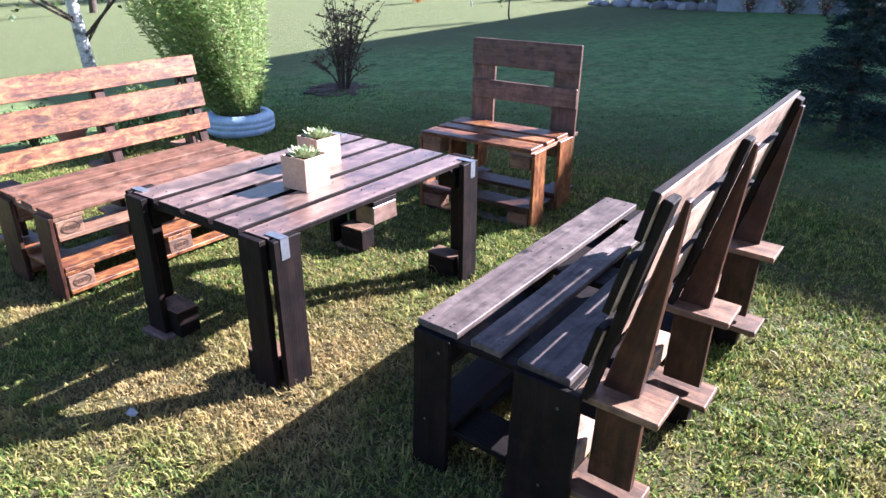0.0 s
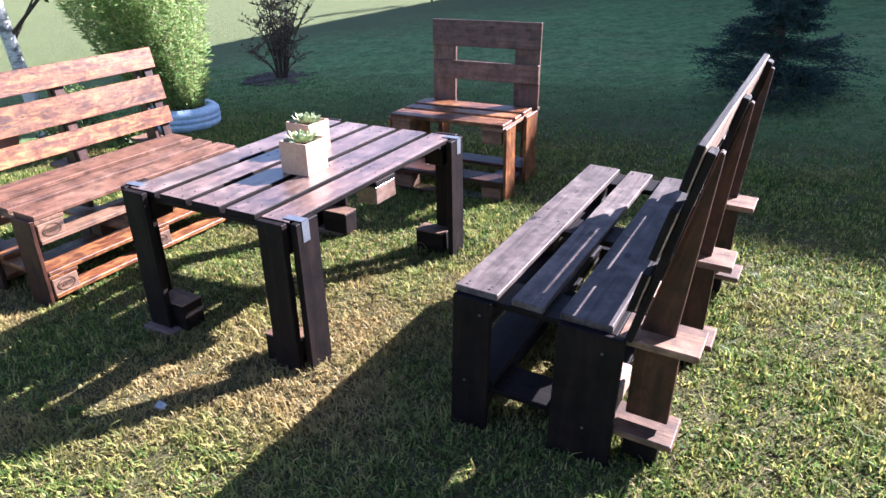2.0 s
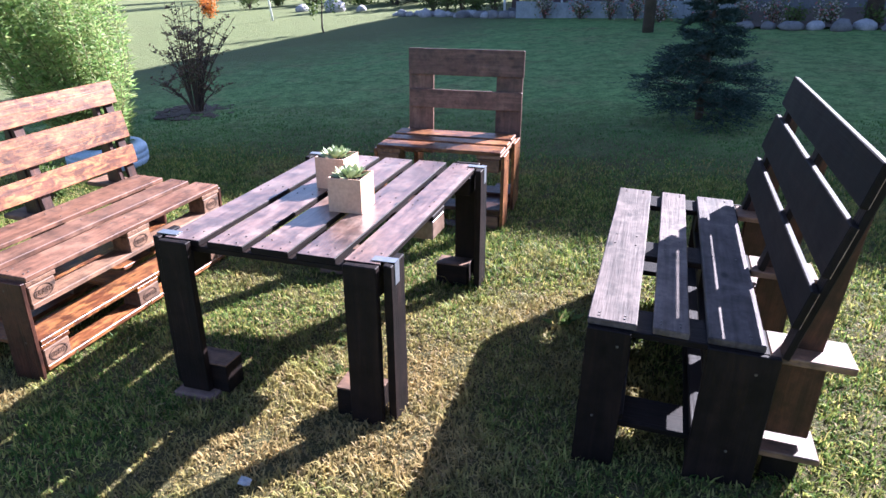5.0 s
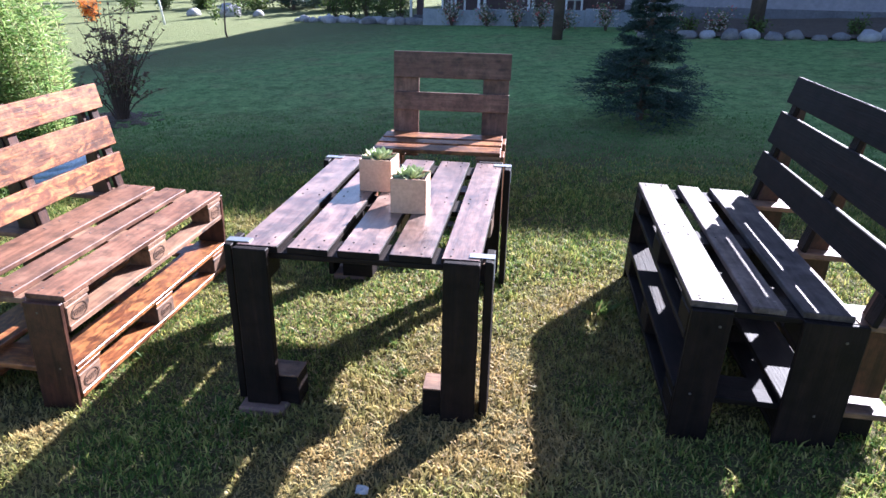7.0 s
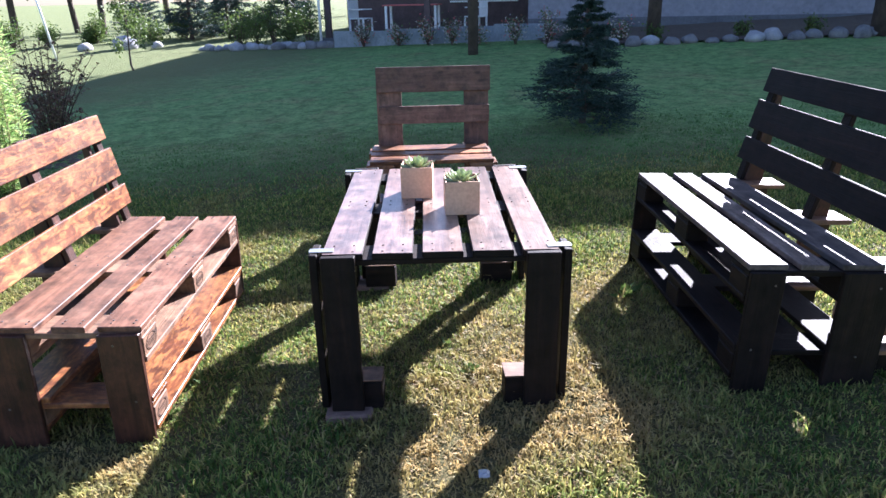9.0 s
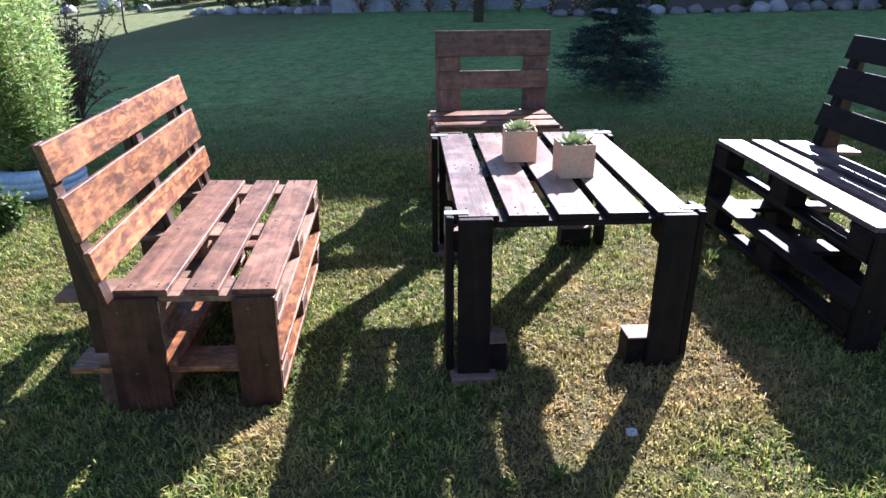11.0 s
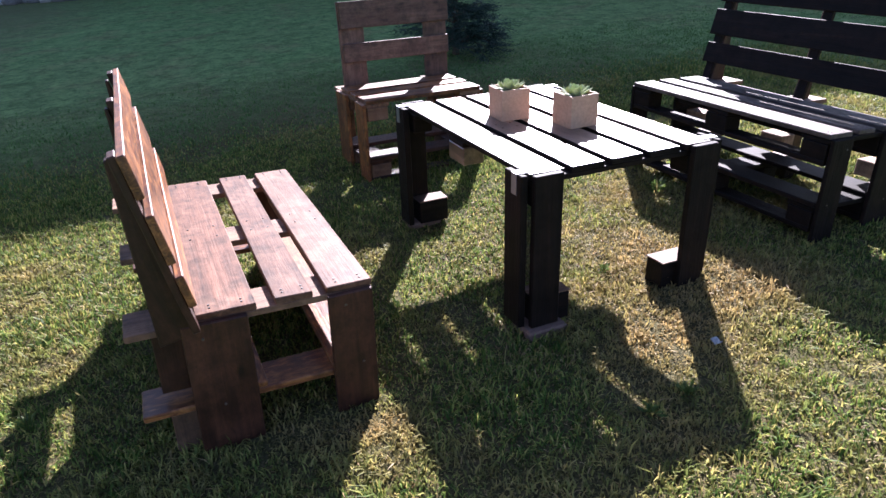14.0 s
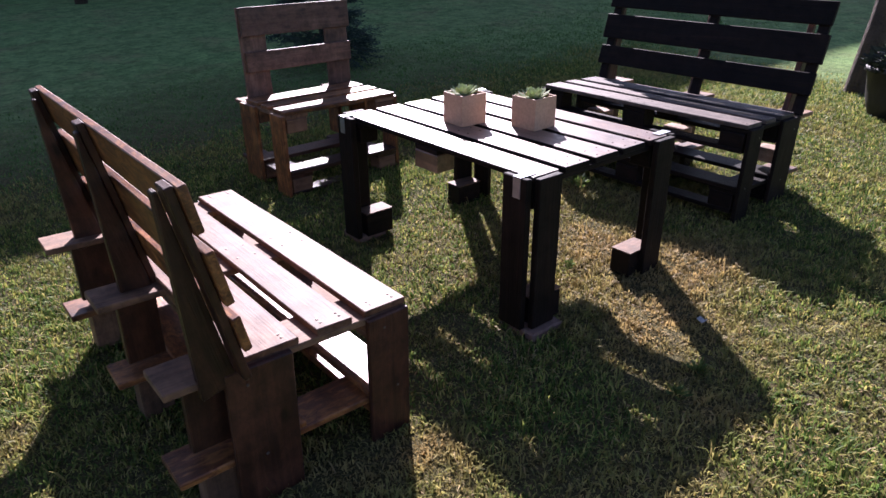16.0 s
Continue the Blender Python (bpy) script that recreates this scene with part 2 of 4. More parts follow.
M_TREE = leaf("tree_leaf", [(0.05, 0.085, 0.02), (0.085, 0.13, 0.03), (0.13, 0.175, 0.045)], 0.4)
M_ORANGE = leaf("orange_flower", [(0.55, 0.14, 0.02), (0.70, 0.24, 0.03), (0.20, 0.15, 0.03)], 0.3)
M_FLOWER = leaf("mixed_flower", [(0.55, 0.10, 0.12), (0.10, 0.16, 0.05), (0.07, 0.12, 0.03), (0.65, 0.55, 0.5), (0.08, 0.13, 0.04)], 0.3)
M_GRASS = leaf("grass_blade", [(0.046, 0.094, 0.021), (0.098, 0.168, 0.038), (0.180, 0.250, 0.060), (0.315, 0.330, 0.088), (0.47, 0.39, 0.145)], 0.46, 0.5,
               (1.5, (0.54, 0.38, 0.18), 0.51, 0.74), spec=0.12)


# lighter copy of the grass, its greens lifted for the shaded lawn
M_GRASS_FAR = leaf("shaded_lawn_blade", [(0.060, 0.130, 0.036), (0.110, 0.215, 0.062), (0.180, 0.290, 0.090)], 0.46, 0.6, spec=0.12)
M_STRAW = leaf("dry_straw", [(0.20, 0.125, 0.055), (0.33, 0.225, 0.095), (0.44, 0.33, 0.15), (0.17, 0.16, 0.045)], 0.3, 0.6)


def lawn_material():
    n = Nodes("lawn")
    v = n.coords((1, 1, 1))
    a, b, c = n.noise(v, 1.7, 5, 0.65), n.noise(v, 38, 6, 0.7), n.noise(v, 0.16, 4, 0.6)
    col = n.ramp(b, [(0.25, (0.074, 0.150, 0.052)), (0.5, (0.158, 0.270, 0.094)), (0.78, (0.250, 0.365, 0.138))])
    col = n.mix(n.ramp(a, [(0.50, (0, 0, 0)), (0.70, (0.5, 0.5, 0.5))]), col, (0.24, 0.19, 0.10))
    col = n.mix(n.ramp(c, [(0.42, (0, 0, 0)), (0.70, (0.35, 0.35, 0.35))]), col, (0.235, 0.225, 0.11))
    clump = n.ramp(n.noise(v, 5.5, 5, 0.7, 0.4), [(0.36, (0.66, 0.70, 0.66)), (0.62, (1.22, 1.20, 1.15))])
    col = n.mix(1.0, col, clump, 'MULTIPLY')
    sward = n.ramp(n.noise(v, 16.0, 4, 0.7), [(0.34, (0.70, 0.72, 0.70)), (0.64, (1.20, 1.18, 1.12))])
    col = n.mix(1.0, col, sward, 'MULTIPLY')
    # sunlit field towards the wood: its dry, lit tone is put into the colour
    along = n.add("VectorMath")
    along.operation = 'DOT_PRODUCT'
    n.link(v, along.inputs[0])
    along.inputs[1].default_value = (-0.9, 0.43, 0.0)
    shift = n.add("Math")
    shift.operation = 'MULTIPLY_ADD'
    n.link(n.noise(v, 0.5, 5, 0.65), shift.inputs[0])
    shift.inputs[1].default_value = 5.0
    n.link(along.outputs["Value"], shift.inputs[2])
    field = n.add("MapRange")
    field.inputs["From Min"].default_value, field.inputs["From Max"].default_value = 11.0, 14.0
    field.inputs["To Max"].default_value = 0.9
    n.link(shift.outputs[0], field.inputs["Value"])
    lit_hay = n.ramp(b, [(0.25, (0.062, 0.080, 0.030)), (0.55, (0.125, 0.136, 0.056)), (0.8, (0.195, 0.185, 0.086))])
    col = n.mix(field.outputs[0], col, lit_hay)
    # thatch and soil show through where people sit and walk
    far_off = n.add("VectorMath")
    far_off.operation = 'DISTANCE'
    n.link(n.coords((1, 1, 1)), far_off.inputs[0])
    far_off.inputs[1].default_value = (-2.2, 1.4, -0.1)
    wob = n.add("Math")
    wob.operation = 'MULTIPLY_ADD'
    n.link(n.noise(v, 0.9, 4, 0.6), wob.inputs[0])
    wob.inputs[1].default_value = 2.2
    n.link(far_off.outputs["Value"], wob.inputs[2])
    walked = n.add("MapRange")
    walked.inputs["From Min"].default_value, walked.inputs["From Max"].default_value = 4.2, 6.6
    walked.inputs["To Min"].default_value, walked.inputs["To Max"].default_value = 0.92, 0.0
    n.link(wob.outputs[0], walked.inputs["Value"])
    soil = n.ramp(n.noise(v, 75, 5, 0.7), [(0.32, (0.026, 0.021, 0.010)), (0.52, (0.085, 0.068, 0.030)), (0.72, (0.24, 0.17, 0.085))])
    col = n.mix(walked.outputs[0], col, soil)
    n.link(col, n.bsdf.inputs["Base Color"])
    n.bsdf.inputs["Roughness"].default_value = 0.95
    n.bsdf.inputs["Specular IOR Level"].default_value = 0.15
    n.bump(n.noise(v, 24, 6, 0.75), 0.8, 0.05)
    return n.mat


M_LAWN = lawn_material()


# ---- builders ----
def ground_z(x, y):
    """The lawn falls gently towards -x and rises towards the house."""
    xx = max(-30.0, min(14.0, x))
    return -0.028 + 0.042 * xx + 0.035 * max(0.0, min(22.0, y - 2.5))


def part(name, bm, material, parent=None, label="", m=None):
    me = bpy.data.meshes.new(name)
    bm.to_mesh(me)
    bm.free()
    me.materials.append(material)
    ob = new(name, me)
    if parent:
        ob.parent = parent
    if m is not None:
        ob.matrix_local = m
    if label:
        ob["label"] = label
    return ob


def thing(name, m, label, category, group="", kind=""):
    ob = new(name)
    ob.matrix_world = m
    ob.empty_display_size = 0.1
    return tagged(ob, label, category, group, kind)


BOARDS = {}
AXES = {"x": Matrix.Identity(4), "y": Matrix.Rotation(radians(90), 4, 'Z'), "z": Matrix.Rotation(radians(-90), 4, 'Y')}


def board_mesh(name, l, w, h, material, bevel=0.003, worn=0.0012, variant=0):
    """A sawn board, long along its own x, with broken edges and a slightly uneven outline."""
    key = (name, round(l, 3), round(w, 3), round(h, 3), material.name, variant)
    if key not in BOARDS:
        rng = random.Random(hash((round(l * 1000), round(w * 1000), round(h * 1000), variant)))
        bm = bmesh.new()
        bmesh.ops.create_cube(bm, size=1.0, matrix=Matrix.Diagonal((l, w, h, 1)))
        if l > 0.5:
            long_edges = [e for e in bm.edges if abs(e.verts[0].co.x - e.verts[1].co.x) > l * 0.9]
            bmesh.ops.subdivide_edges(bm, edges=long_edges, cuts=3, use_grid_fill=True)
        for v in bm.verts:
            v.co += Vector((rng.uniform(-1, 1) * worn * 2, rng.uniform(-1, 1) * worn, rng.uniform(-1, 1) * worn * 0.6))
        sharp = [e for e in bm.edges if e.is_manifold and e.calc_face_angle(0) > 1.0]
        bmesh.ops.bevel(bm, geom=sharp, offset=bevel, segments=1, affect='EDGES', profile=0.5)
        me = bpy.data.meshes.new(name)
        bm.to_mesh(me)
        bm.free()
        me.materials.append(material)
        BOARDS[key] = me
    return BOARDS[key]


def board(name, parent, centre, axis, l, w, h, material, label="", turn=None, variant=0, bevel=0.003):
    """A board under a thing. axis: its long way; w lies along y (along x for y boards), h upwards."""
    ob = new(name, board_mesh(name, l, w, h, material, bevel, variant=variant))
    ob.parent = parent
    ob.matrix_local = Matrix.Translation(centre) @ (turn if turn is not None else Matrix.Identity(4)) @ AXES[axis]
    if label:
        ob["label"] = label
    return ob


def taper_board(name, parent, foot, turn, l, w0, w1, th, material):
    """An upright board that narrows towards its top; its front edge stays straight."""
    bm = bmesh.new()
    rows = [[bm.verts.new((x, y, z)) for y, z in ((0, -th / 2), (w, -th / 2), (w, th / 2), (0, th / 2))] for x, w in ((0, w0), (l * 0.5, w0 * 0.56), (l, w1))]
    bm.faces.new(rows[0]), bm.faces.new(rows[2][::-1])
    for a, b in zip(rows, rows[1:]):
        for i in range(4):
            bm.faces.new((a[i], b[i], b[(i + 1) % 4], a[(i + 1) % 4]))
    bmesh.ops.recalc_face_normals(bm, faces=bm.faces)
    bmesh.ops.bevel(bm, geom=[e for e in bm.edges if e.calc_face_angle(0) > 0.8], offset=0.003, segments=1, affect='EDGES')
    return part(name, bm, material, parent, "", Matrix.Translation(foot) @ turn @ AXES["z"])


def nails(parent, spots, z, r=0.0042):
    bm = bmesh.new()
    for x, y in spots:
        bmesh.ops.create_cone(bm, cap_ends=True, segments=7, radius1=r, radius2=r * 0.8, depth=0.003, matrix=Matrix.Translation((x, y, z)))
    return tagged(part("nail_heads", bm, M_NAIL, parent, "dull steel nail heads"), kind="stuff")


def stamp(parent, m):
    """An oval burnt mark with a plain bar in it."""
    bm = bmesh.new()
    rings = [[bm.verts.new((0.046 * k * math.cos(a), 0.029 * k * math.sin(a), 0)) for a in np.linspace(0, math.tau, 28, endpoint=False)] for k in (1.0, 0.90)]
    for i in range(28):
        j = (i + 1) % 28
        bm.faces.new((rings[0][i], rings[0][j], rings[1][j], rings[1][i]))
    for k in range(4):
        x = -0.027 + 0.018 * k
        for dx in (-0.006, 0.004):
            vs = [bm.verts.new((x + dx + a, b, 0)) for a, b in ((-0.0014, -0.011), (0.0014, -0.011), (0.0014, 0.011), (-0.0014, 0.011))]
            bm.faces.new(vs)
        vs = [bm.verts.new((x + a, b, 0)) for a, b in ((-0.006, 0.008), (0.005, 0.008), (0.005, 0.0105), (-0.006, 0.0105))]
        bm.faces.new(vs)
    bmesh.ops.recalc_face_normals(bm, faces=bm.faces)
    ex = bmesh.ops.extrude_face_region(bm, geom=list(bm.faces))
    bmesh.ops.translate(bm, verts=[g for g in ex["geom"] if isinstance(g, bmesh.types.BMVert)], vec=(0, 0, 0.0006))
    return part("stamp", bm, M_STAMP, parent, "burnt oval maker's mark", m)


def pallet_seat(name, m, label, category, length, depth, high, stations, seat_rows, back_rows, lean, back_at, back_top, wing, mats, group="",
                stamps=(), rear_drop=0.0, flat=False, over=0.0, back_dx=0.0, low_high=0.144, end_legs=(0.145, 0.19), block_m=None, lit_rear_m=None, up_m=None, raw_lit_rear=False):
    """A seat of two cut pallets, one above the other, joined by upright end boards, with a leaning slatted back.
    Its own x runs along the length, y from the front edge to the back."""
    top = thing(name, m, label, category, group)
    deck_m, low_m, leg_m, back_m = mats
    block_m = block_m or M_BLOCK
    up_m = up_m or leg_m
    T = 0.022
    for level, z1 in (("seat", high), ("lower", low_high)):
        rows = seat_rows if level == "seat" else seat_rows[:1] + seat_rows[-1:]
        mat = deck_m if level == "seat" else low_m
        for i, (y0, w) in enumerate(rows):
            b = board(level + "_board", top, (length / 2, y0 + w / 2, z1 - T / 2), "x", length, w, T, mat, variant=i)
            if level == "seat":
                spots = []
                for s in stations:
                    for dx in (-0.045, 0.045):
                        for k in (0.22, 0.75):
                            x = min(max(s + dx, 0.025), length - 0.025)
                            spots.append((x - length / 2 + 0.006 * math.sin(17 * x + i), (k - 0.5) * w))
                nails(b, spots, T / 2 + 0.0008)
        for i, s in enumerate(stations):
            sx = min(max(s, 0.0725), length - 0.0725)
            reach = wing[i] if level == "seat" else wing[i] - 0.012 * i
            # one board: dark where the seat shades it, brown where its end is sunlit
            inner = depth - 0.03 if raw_lit_rear else reach
            board("cross_board", top, (sx, (inner + 0.004) / 2, z1 - 1.5 * T - 0.001), "y", inner - 0.004, 0.145, T, M_DARK if raw_lit_rear else low_m if level == "lower" else M_BLOCK, variant=i)
            if raw_lit_rear:
                board("cross_board", top, (sx, (inner + reach) / 2 + 0.0005, z1 - 1.5 * T - 0.001), "y", reach - inner - 0.001, 0.145, T, M_WING, "worn brown board end standing out behind", variant=i)
            for j, y in enumerate((0.052, depth - 0.14)):
                blk = board("block", top, (sx, y, z1 - 2 * T - 0.041), "x", 0.142 if 0.1 < s < length - 0.1 else 0.13, 0.098, 0.078, block_m, variant=j, bevel=0.004)
                if j == 0 and (level, i) in stamps:
                    stamp(blk, Matrix.Translation((0, -0.0505, 0)) @ Matrix.Rotation(radians(90), 4, 'X'))
        for y in (() if flat and level == "seat" else (0.052, depth - 0.14)):
            board("base_board", top, (length / 2, y, z1 - 0.144 + T / 2), "x", length - 0.02, 0.1, T, block_m if level == "seat" else low_m, variant=int(y * 10))
    for x in (-0.0105, length + 0.0105):
        hz = high - T - 0.001
        board("end_leg", top, (x, end_legs[0] / 2 + 0.004, hz / 2 - 0.01), "z", hz + 0.02, end_legs[0], 0.0205, leg_m, variant=1)
        hz2 = hz + rear_drop
        board("end_leg", top, (x, depth - end_legs[1] / 2 - 0.004, hz - hz2 / 2 - 0.01), "z", hz2 + 0.02, end_legs[1], 0.0205, leg_m, variant=2)
    for y, z in ((0.05, high * 0.36), (0.095, high * 0.86), (depth - 0.09, high * 0.3), (depth - 0.06, high * 0.84)):
        for x, s in ((-0.0215, -1), (length + 0.0215, 1)):
            bm = bmesh.new()
            bmesh.ops.create_cone(bm, cap_ends=True, segments=8, radius1=0.0048, radius2=0.004, depth=0.003)
            part("screw", bm, M_NAIL, top, "dull steel screw head", Matrix.Translation((x, y, z)) @ Matrix.Rotation(radians(90) * s, 4, 'Y'))
    # back: leaning uprights, slats nailed on their front
    tilt = Matrix.Rotation(-lean, 4, 'X')
    run = (back_top - high) / math.cos(lean)
    for i, s in enumerate(stations):
        x = min(max(s, 0.075), length - 0.075)
        up = run + 0.02
        along = Vector((0, math.sin(lean), math.cos(lean)))
        if flat:
            xx = (0.095 if i == 0 else length - 0.086) + back_dx
            up = run + 0.16
            board("upright", top, Vector((xx, back_at + 0.0125, high)) + along * (run - up / 2 - 0.004), "z", up, 0.022, 0.165, back_m, turn=tilt, variant=i)
        else:
            # a flat strip behind the slats, and a wedge-shaped brace standing on the cross board behind it
            xs = x + (back_dx - over if s < length * 0.1 else back_dx) + (-0.03 if s < length * 0.1 else 0.03 if s > length * 0.9 else 0.0)
            behind = Vector((0, math.cos(lean), -math.sin(lean)))
            board("back_strip", top, Vector((xs, back_at, high)) + behind * 0.0125 + along * (run - up / 2 - 0.006), "z", up - 0.012, 0.022, 0.058, leg_m, turn=tilt, variant=i)
            wx = x + (-over * 0.8 if s < length * 0.1 else 0.0) + (0.008 if s < length * 0.1 else -0.008 if s > length * 0.9 else 0.0)
            taper_board("upright", top, Vector((wx, back_at, high)) + behind * 0.0245 + along * (run - up - 0.026), tilt, up - 0.004, 0.10, 0.012, 0.032, up_m)
        post_h = high - 2 * T - low_high - 0.004
        if raw_lit_rear:
            board("block", top, (x, depth - 0.052, low_high + 0.075), "x", 0.14, 0.098, 0.078, M_RAW_LIT, "bare unpainted pallet block", variant=i + 5, bevel=0.004)
        board("rear_post", top, (x, back_at + 0.075, low_high + post_h / 2), "z", post_h, 0.12, 0.03, up_m, variant=i)
        board("rear_foot", top, (x, back_at + 0.075, (low_high - 2 * T - rear_drop) / 2 - 0.01), "z", low_high - 2 * T + rear_drop + 0.018, 0.1, 0.078, block_m, variant=i)
    for i, (s0, w) in enumerate(back_rows):
        along = Vector((0, math.sin(lean), math.cos(lean)))
        c = Vector((length / 2, back_at, high)) + along * (s0 + w / 2) - Vector((0, math.cos(lean), -math.sin(lean))) * (T / 2)
        c.x += back_dx - over / 2
        b = board("back_board", top, c, "x", length + over + (0.012 if i == 1 else 0.0), T, w, back_m, turn=tilt, variant=i)
        # slat rears paler than their fronts: sunlight and shade put into the colour
        if lit_rear_m and len(b.data.materials) == 1:
            b.data.materials.append(lit_rear_m)
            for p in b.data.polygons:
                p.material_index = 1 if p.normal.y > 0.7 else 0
    return top


def tilted(x, y, z, rz, rx=0.0):
    return Matrix.Translation((x, y, z)) @ Matrix.Rotation(radians(rz), 4, 'Z') @ Matrix.Rotation(radians(rx), 4, 'X')


# ---- ground ----
def make_ground():
    xs = np.unique(np.concatenate([np.linspace(-5, 1.4, 161), np.linspace(-7, 3, 101), np.linspace(-20, 12, 65), np.linspace(-80, 60, 57), np.array([-900, -500, -250, -140, 120, 250, 500, 900])]))
    ys = np.unique(np.concatenate([np.linspace(-0.8, 4.2, 126), np.linspace(-2.5, 6.5, 91), np.linspace(-10, 22, 65), np.linspace(-60, 90, 61), np.array([-900, -450, -200, 150, 300, 600, 900])]))
    verts = []
    for y in ys:
        for x in xs:
            near = 1.0 if -9 < x < 4 and -4 < y < 9 else 0.4
            z = ground_z(x, y) + near * (0.010 * noise.noise((x * 9.0, y * 9.0, 2)) + 0.012 * noise.noise((x * 2.3, y * 2.3, 0)) + 0.02 * noise.noise((x * 0.5, y * 0.5, 4)))
            verts.append((x, y, z))
    w = len(xs)
    faces = [(j * w + i, j * w + i + 1, (j + 1) * w + i + 1, (j + 1) * w + i) for j in range(len(ys) - 1) for i in range(w - 1)]
    me = bpy.data.meshes.new("ground")
    me.from_pydata(verts, [], faces)
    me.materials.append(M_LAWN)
    for p in me.polygons:
        p.use_smooth = True
    return tagged(new("ground", me), "short green lawn with dry yellow patches, gently sloping", "lawn", kind="structure")


make_ground()


def blades(name, count, area, size, width, material, label, seed, keep=None, lean=0.6):
    """Loose grass blades over a stretch of the plan, three faces each."""
    rng = np.random.default_rng(seed)
    x0, x1, y0, y1 = area
    px, py = rng.uniform(x0, x1, count), rng.uniform(y0, y1, count)
    if keep is not None:
        ok = keep(px, py)
        px, py = px[ok], py[ok]
    n = len(px)
    # the ground's gentle swells, read off a grid
    gx, gy = np.arange(x0 - 0.1, x1 + 0.3, 0.1), np.arange(y0 - 0.1, y1 + 0.3, 0.1)
    swell = np.array([[0.012 * noise.noise((x * 2.3, y * 2.3, 0)) + 0.02 * noise.noise((x * 0.5, y * 0.5, 4)) for x in gx] for y in gy])
    fx, fy = (px - gx[0]) / 0.1, (py - gy[0]) / 0.1
    ix, iy = fx.astype(int), fy.astype(int)
    fx, fy = fx - ix, fy - iy
    rise = (swell[iy, ix] * (1 - fx) + swell[iy, ix + 1] * fx) * (1 - fy) + (swell[iy + 1, ix] * (1 - fx) + swell[iy + 1, ix + 1] * fx) * fy
    pz = -0.028 + 0.042 * px + 0.035 * np.clip(py - 2.5, 0, 22) - 0.004 + rise
    clump = 0.75 + 0.5 * (np.sin(px * 5.1 + 1.3 * np.sin(py * 3.7)) * np.sin(py * 4.3 + np.cos(px * 2.9)) * 0.5 + 0.5)
    tuft = np.sin(px * 27 + 2.2 * np.sin(py * 19)) * np.sin(py * 31 + 2.0 * np.sin(px * 23 + 1))
    h = rng.uniform(0.45, 1.0, n) ** 1.4 * size * clump * (1.0 + 0.38 * tuft)
    tall = rng.random(n) < 0.012
    h = np.where(tall, h * 1.8, h)
    a = rng.uniform(0, math.tau, n)
    tilt = rng.uniform(0.1, lean, n) * 1.6
    b = a + rng.uniform(-0.5, 0.5, n) + math.pi / 2
    wd = width * rng.uniform(0.6, 1.3, n) / 2
    dx, dy, sx, sy = np.cos(a), np.sin(a), np.cos(b) * wd, np.sin(b) * wd
    co = np.empty((n, 5, 3), dtype=np.float32)
    for k, (f, zz, ww) in enumerate(((0, 0, 1), (0, 0, -1), (0.35, 0.62, 0.8), (0.35, 0.62, -0.8), (1.0, 1.0, 0))):
        co[:, k, 0] = px + dx * h * tilt * f + sx * ww
        co[:, k, 1] = py + dy * h * tilt * f + sy * ww
        co[:, k, 2] = pz + h * zz * (1 - 0.25 * tilt * f)
    base = np.arange(n, dtype=np.int32)[:, None] * 5
    tri = (base + np.array([[0, 1, 3, 0, 3, 2, 2, 3, 4]], dtype=np.int32)).reshape(-1)
    me = bpy.data.meshes.new(name)
    me.vertices.add(n * 5)
    me.vertices.foreach_set("co", co.reshape(-1))
    me.loops.add(len(tri))
    me.loops.foreach_set("vertex_index", tri)
    me.polygons.add(n * 3)
    me.polygons.foreach_set("loop_start", np.arange(0, n * 9, 3, dtype=np.int32))
    me.update(calc_edges=True)
    me.materials.append(material)
    return tagged(new(name, me), label, "grass", kind="stuff")


# ---- house behind the lawn ----
HOUSE = Matrix.Translation((-7.2, 16.9, 0.36)) @ Matrix.Rotation(math.atan2(-0.144, 1), 4, 'Z')


def box_bm(x0, x1, y0, y1, z0, z1, bevel=0.0):
    bm = bmesh.new()
    bmesh.ops.create_cube(bm, size=1.0, matrix=Matrix.Translation(((x0 + x1) / 2, (y0 + y1) / 2, (z0 + z1) / 2)) @ Matrix.Diagonal((x1 - x0, y1 - y0, z1 - z0, 1)))
    if bevel:
        bmesh.ops.bevel(bm, geom=list(bm.edges), offset=bevel, segments=1, affect='EDGES')
    return bm


